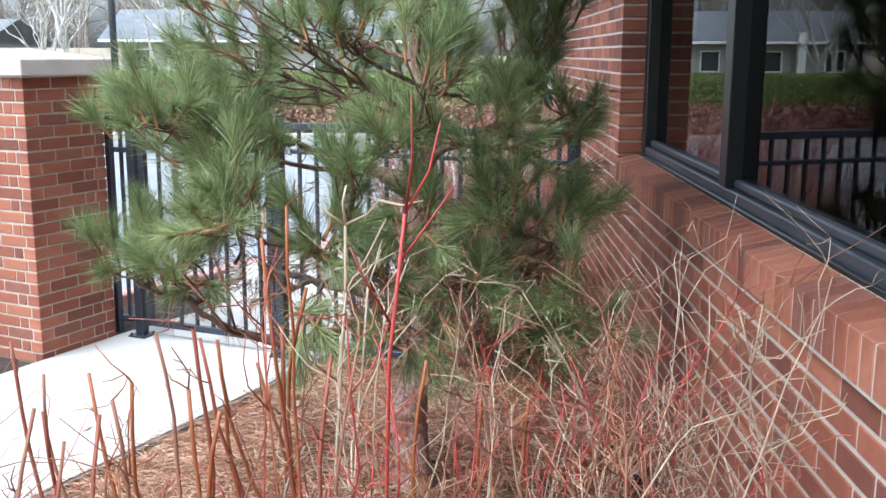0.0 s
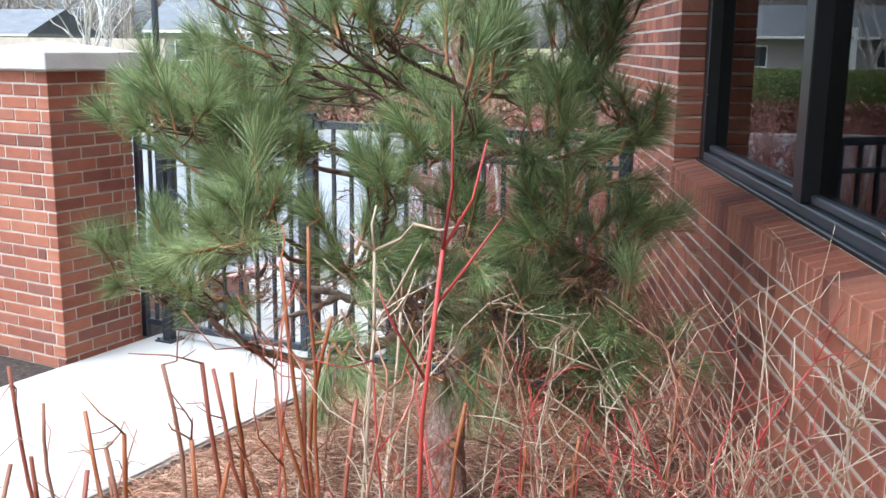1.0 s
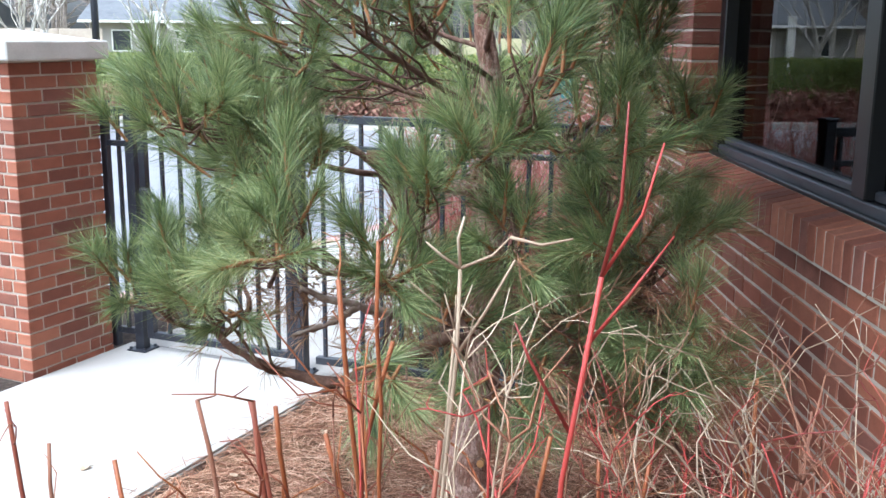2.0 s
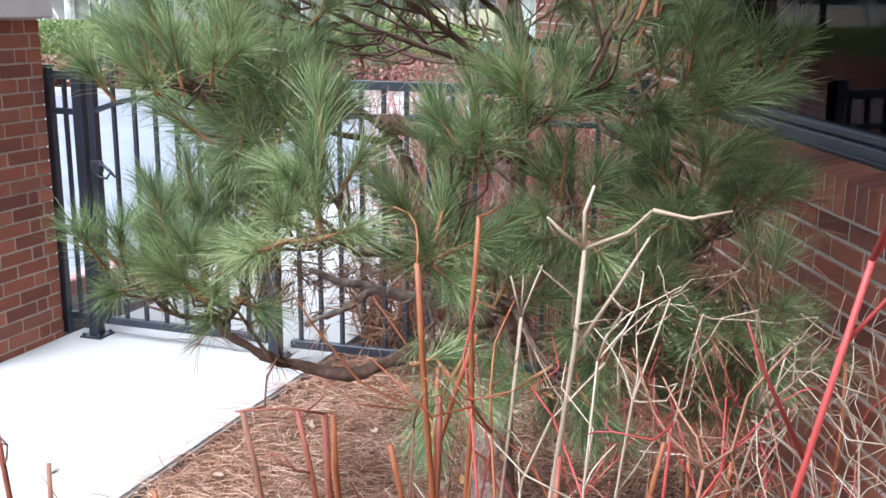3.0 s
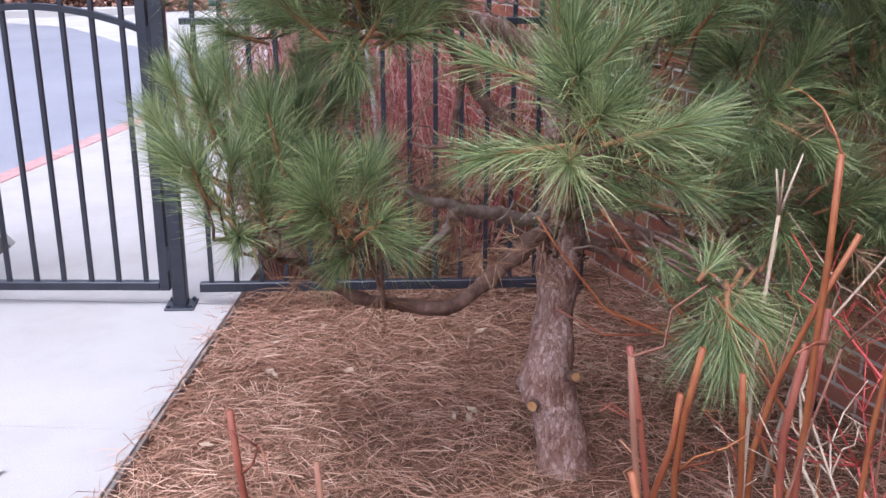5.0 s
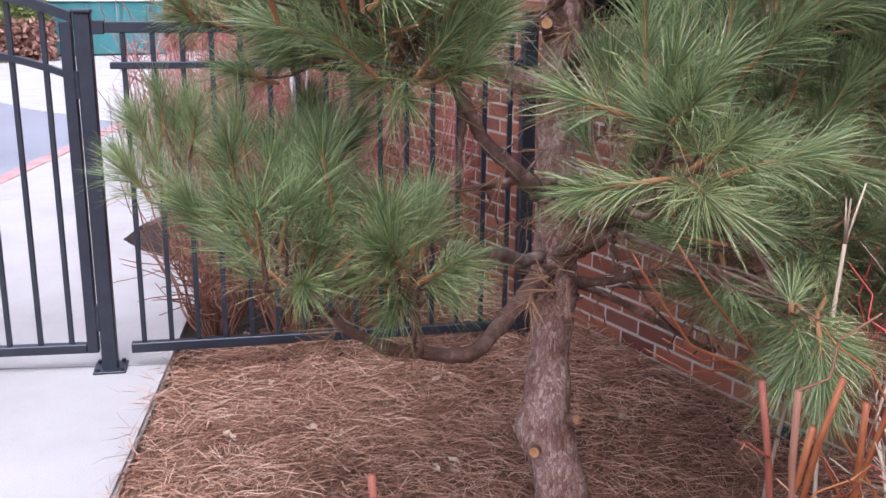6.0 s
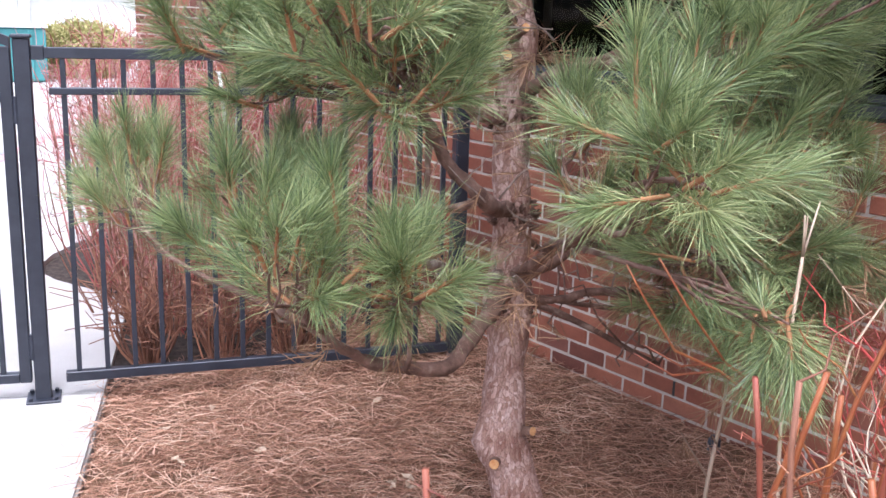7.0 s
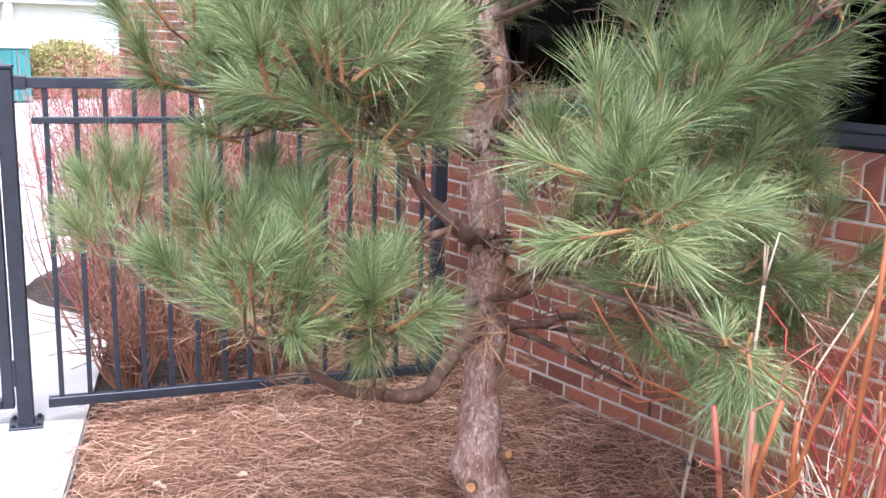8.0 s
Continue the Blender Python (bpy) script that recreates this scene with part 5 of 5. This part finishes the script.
def build_hedges():
    npr = np.random.default_rng(61)
    for i, x in enumerate(range(-22, 2, 4)):
        ob = thing("hedge", "clipped evergreen hedge with bare russet stems below", "hedge", (x + 2, 23.4, -0.15), group="hedge across the lot")
        tagged(part("leaves", leaf_cloud(20000, (-2.05, -0.85, 0.62), (2.05, 0.85, 1.46), 0.06, npr, HEDGE_LEAF, "leaves"), None, ob), kind="stuff")
        tagged(part("stem_mass", leaf_cloud(10000, (-2.1, -1.05, 0.0), (2.1, 0.9, 0.78), 0.11, npr, RUSSET, "stem_mass"), None, ob), kind="stuff")
    curb = part("far_curb", boxed((-40, 22.0, -0.2), (1.0, 22.2, 0.02), 0.02), CONCRETE)
    tagged(curb, "pale concrete curb on the far side of the lot", "curb", kind="structure")
    ob = thing("yellow_shrub", "rounded yellow green evergreen shrub past the driveway", "shrub", (5.5, 24.4, -0.25))
    tagged(part("leaves", leaf_cloud(18000, (-1.1, -0.8, 0.0), (1.1, 0.8, 1.35), 0.07, npr, YELLOW_LEAF, "leaves", True), None, ob), kind="stuff")


build_hedges()


def build_bin():
    ob = thing("dumpster", "teal painted metal dumpster with a pale lid", "dumpster", (3.3, 24.0, -0.2), -8)
    bm = bmesh.new()
    box(bm, (-1.2, -0.7, 0.1), (1.2, 0.7, 1.15), 0.02)
    for x in (-0.9, -0.3, 0.3, 0.9):
        box(bm, (x - 0.04, -0.76, 0.12), (x + 0.04, -0.702, 1.1), 0.01)
    part("body", bm, TEAL, ob)
    part("lid", boxed((-1.24, -0.74, 1.155), (1.24, 0.74, 1.20), 0.01), WHITE_TRIM, ob)
    part("skid", boxed((-1.1, -0.6, 0.0), (1.1, 0.6, 0.098), 0.01), PAINT, ob)


build_bin()


def build_house(x, y, z, turn, wide, deep, label, siding=SIDING, windows=True):
    ob = thing("house", label, "house", (x, y, z), turn, group="far houses")
    part("wall", boxed((-wide / 2, -deep / 2, -0.5), (wide / 2, deep / 2, 2.6)), siding, ob)
    bm = bmesh.new()
    o, r = 0.5, 4.3
    pts = [(-wide / 2 - o, -deep / 2 - o, 2.5), (wide / 2 + o, -deep / 2 - o, 2.5), (wide / 2 + o, deep / 2 + o, 2.5), (-wide / 2 - o, deep / 2 + o, 2.5), (-wide / 2 - o, 0, r), (wide / 2 + o, 0, r)]
    vs = [bm.verts.new(p) for p in pts] + [bm.verts.new((a, b, c + 0.14)) for a, b, c in pts]
    for q in ((0, 1, 5, 4), (2, 3, 4, 5), (0, 4, 3), (1, 2, 5)):
        bm.faces.new([vs[i] for i in q][::-1]), bm.faces.new([vs[i + 6] for i in q])
    for a, b in ((0, 1), (1, 5), (5, 2), (2, 3), (3, 4), (4, 0)):
        bm.faces.new((vs[a], vs[b], vs[b + 6], vs[a + 6]))
    bmesh.ops.recalc_face_normals(bm, faces=bm.faces)
    part("roof", bm, SHINGLE, ob)
    part("gutter", boxed((-wide / 2 - o, -deep / 2 - o - 0.12, 2.45), (wide / 2 + o, -deep / 2 - o - 0.005, 2.6), 0.02), WHITE_TRIM, ob)
    n = int(wide / 3) if windows else 0
    for i in range(n):
        cx = -wide / 2 + wide * (i + 0.5) / n
        w = part("window", boxed((cx - 0.55, -deep / 2 - 0.06, 0.9), (cx + 0.55, -deep / 2 - 0.004, 2.1)), WHITE_TRIM, ob)
        part("pane", boxed((cx - 0.47, -deep / 2 - 0.075, 0.98), (cx + 0.47, -deep / 2 - 0.064, 2.02)), WINDOW_DARK, w)
    part("chimney", boxed((-wide * 0.30, -deep / 2 - 0.55, 0.0), (-wide * 0.30 + 0.45, -deep / 2 - 0.15, 3.1), 0.02), WHITE_TRIM, ob)


build_house(-11.6, 62, -0.1, 4, 17, 9, "low grey roofed house with pale siding far off")
build_house(-40, 74, -0.3, -6, 15, 9, "low pale sided house far beyond the hedge")
build_house(18, 66, -0.1, 8, 16, 9, "low white house with a grey shingle roof", WHITE_TRIM, False)


def build_far_fence():
    ob = thing("board_fence", "weathered pale board fence along the far yards", "fence", (-31.5, 44, 0.25))
    me = mesh_of("board", boxed((-0.92, -0.02, 0), (0.92, 0.02, 1.7), 0.01), BOARD)
    for i in range(16):
        b = part("board", me, None, ob)
        b.location = (-12 + i * 1.86, 0, 0.0)


build_far_fence()


def bare_tree(x, y, z, high, seed, material, label, width=0.11, group="bare trees", spread=0.5, depth=4):
    rng = random.Random(seed)
    ob = thing("bare_tree", label, "tree", (x, y, z), group=group)
    wood, fine = ([], []), ([], [])

    def grow(p, d, length, r, level):
        d = d.normalized()
        pts = bent(p, p + d * length, 4, 0.05, rng)
        store = wood if level < 2 else fine
        sides = 8 if level == 0 else (6 if level == 1 else 4)
        end = r * 0.62
        tube_data(pts, [r + (end - r) * i / 4 for i in range(5)], sides, *store, False)
        if level >= depth:
            return
        for k in range(3 if level else 5):
            q = pts[-1] if k == 0 else pts[rng.randint(2, 4)]
            side = Vector((rng.gauss(0, 1), rng.gauss(0, 1), rng.gauss(0.15, 0.35))).normalized()
            grow(q, d + side * spread * rng.uniform(0.7, 1.3), length * rng.uniform(0.55, 0.8), end * rng.uniform(0.5, 0.9), level + 1)

    grow(Vector((0, 0, -0.2)), Vector((rng.gauss(0, 0.05), rng.gauss(0, 0.05), 1)), high * 0.36, width, 0)
    part("trunk", data_mesh("trunk", *wood, material, True), None, ob)
    tagged(part("branch_work", data_mesh("branch_work", *fine, material, True), None, ob), kind="stuff")


for i, (x, y, h) in enumerate(((-11.6, 30, 6.5), (-8.6, 31, 7.5), (-6.9, 27, 6.5), (-14.5, 36, 7), (-2.5, 40, 8), (3.0, 36, 7))):
    bare_tree(x, y, heights(x, y), h, 80 + i, BIRCH, "pale barked leafless tree past the hedge", 0.12)


def far_woods():
    """A deep belt of grey leafless trees behind the houses."""
    rng = random.Random(99)
    v, f = [], []
    for i in range(420):
        a = rng.uniform(-1.25, 1.3)
        d = rng.uniform(85, 150)
        x, y = d * math.sin(a), d * math.cos(a)
        z, h = heights(x, y), rng.uniform(9, 17)
        top = Vector((x + rng.gauss(0, 0.6), y, z + h))
        line = bent((x, y, z - 0.5), top, 4, 0.02, rng)
        tube_data(line, [0.24, 0.2, 0.15, 0.1, 0.05], 5, v, f, False)
        for k in range(26):
            p = Vector((x, y, z)).lerp(top, rng.uniform(0.2, 0.98))
            q = p + Vector((rng.gauss(0, 1), rng.gauss(0, 0.6), rng.uniform(0.1, 1.3))).normalized() * rng.uniform(1.2, 4.0)
            tube_data([p, p.lerp(q, 0.5) + Vector((0, 0, 0.15)), q], [0.075, 0.055, 0.03], 3, v, f, False)
    ob = part("far_woods", data_mesh("far_woods", v, f, GREY_TWIG))
    tagged(ob, "grey leafless woods behind the houses", "woods", kind="stuff")


far_woods()


def lamp_pole():
    ob = thing("street_lamp", "tall dark metal lamp pole past the hedge", "street lamp", (-9.55, 28.5, heights(-9.55, 28.5)))
    v, f = [], []
    tube_data([(0, 0, -0.3), (0, 0, 3), (0, 0, 7)], [0.11, 0.095, 0.075], 12, v, f)
    part("pole", data_mesh("pole", v, f, PAINT, True), None, ob)
    part("lamp_head", boxed((-0.15, -0.9, 7.0), (0.15, 0.1, 7.12), 0.03), PAINT, ob)


lamp_pole()
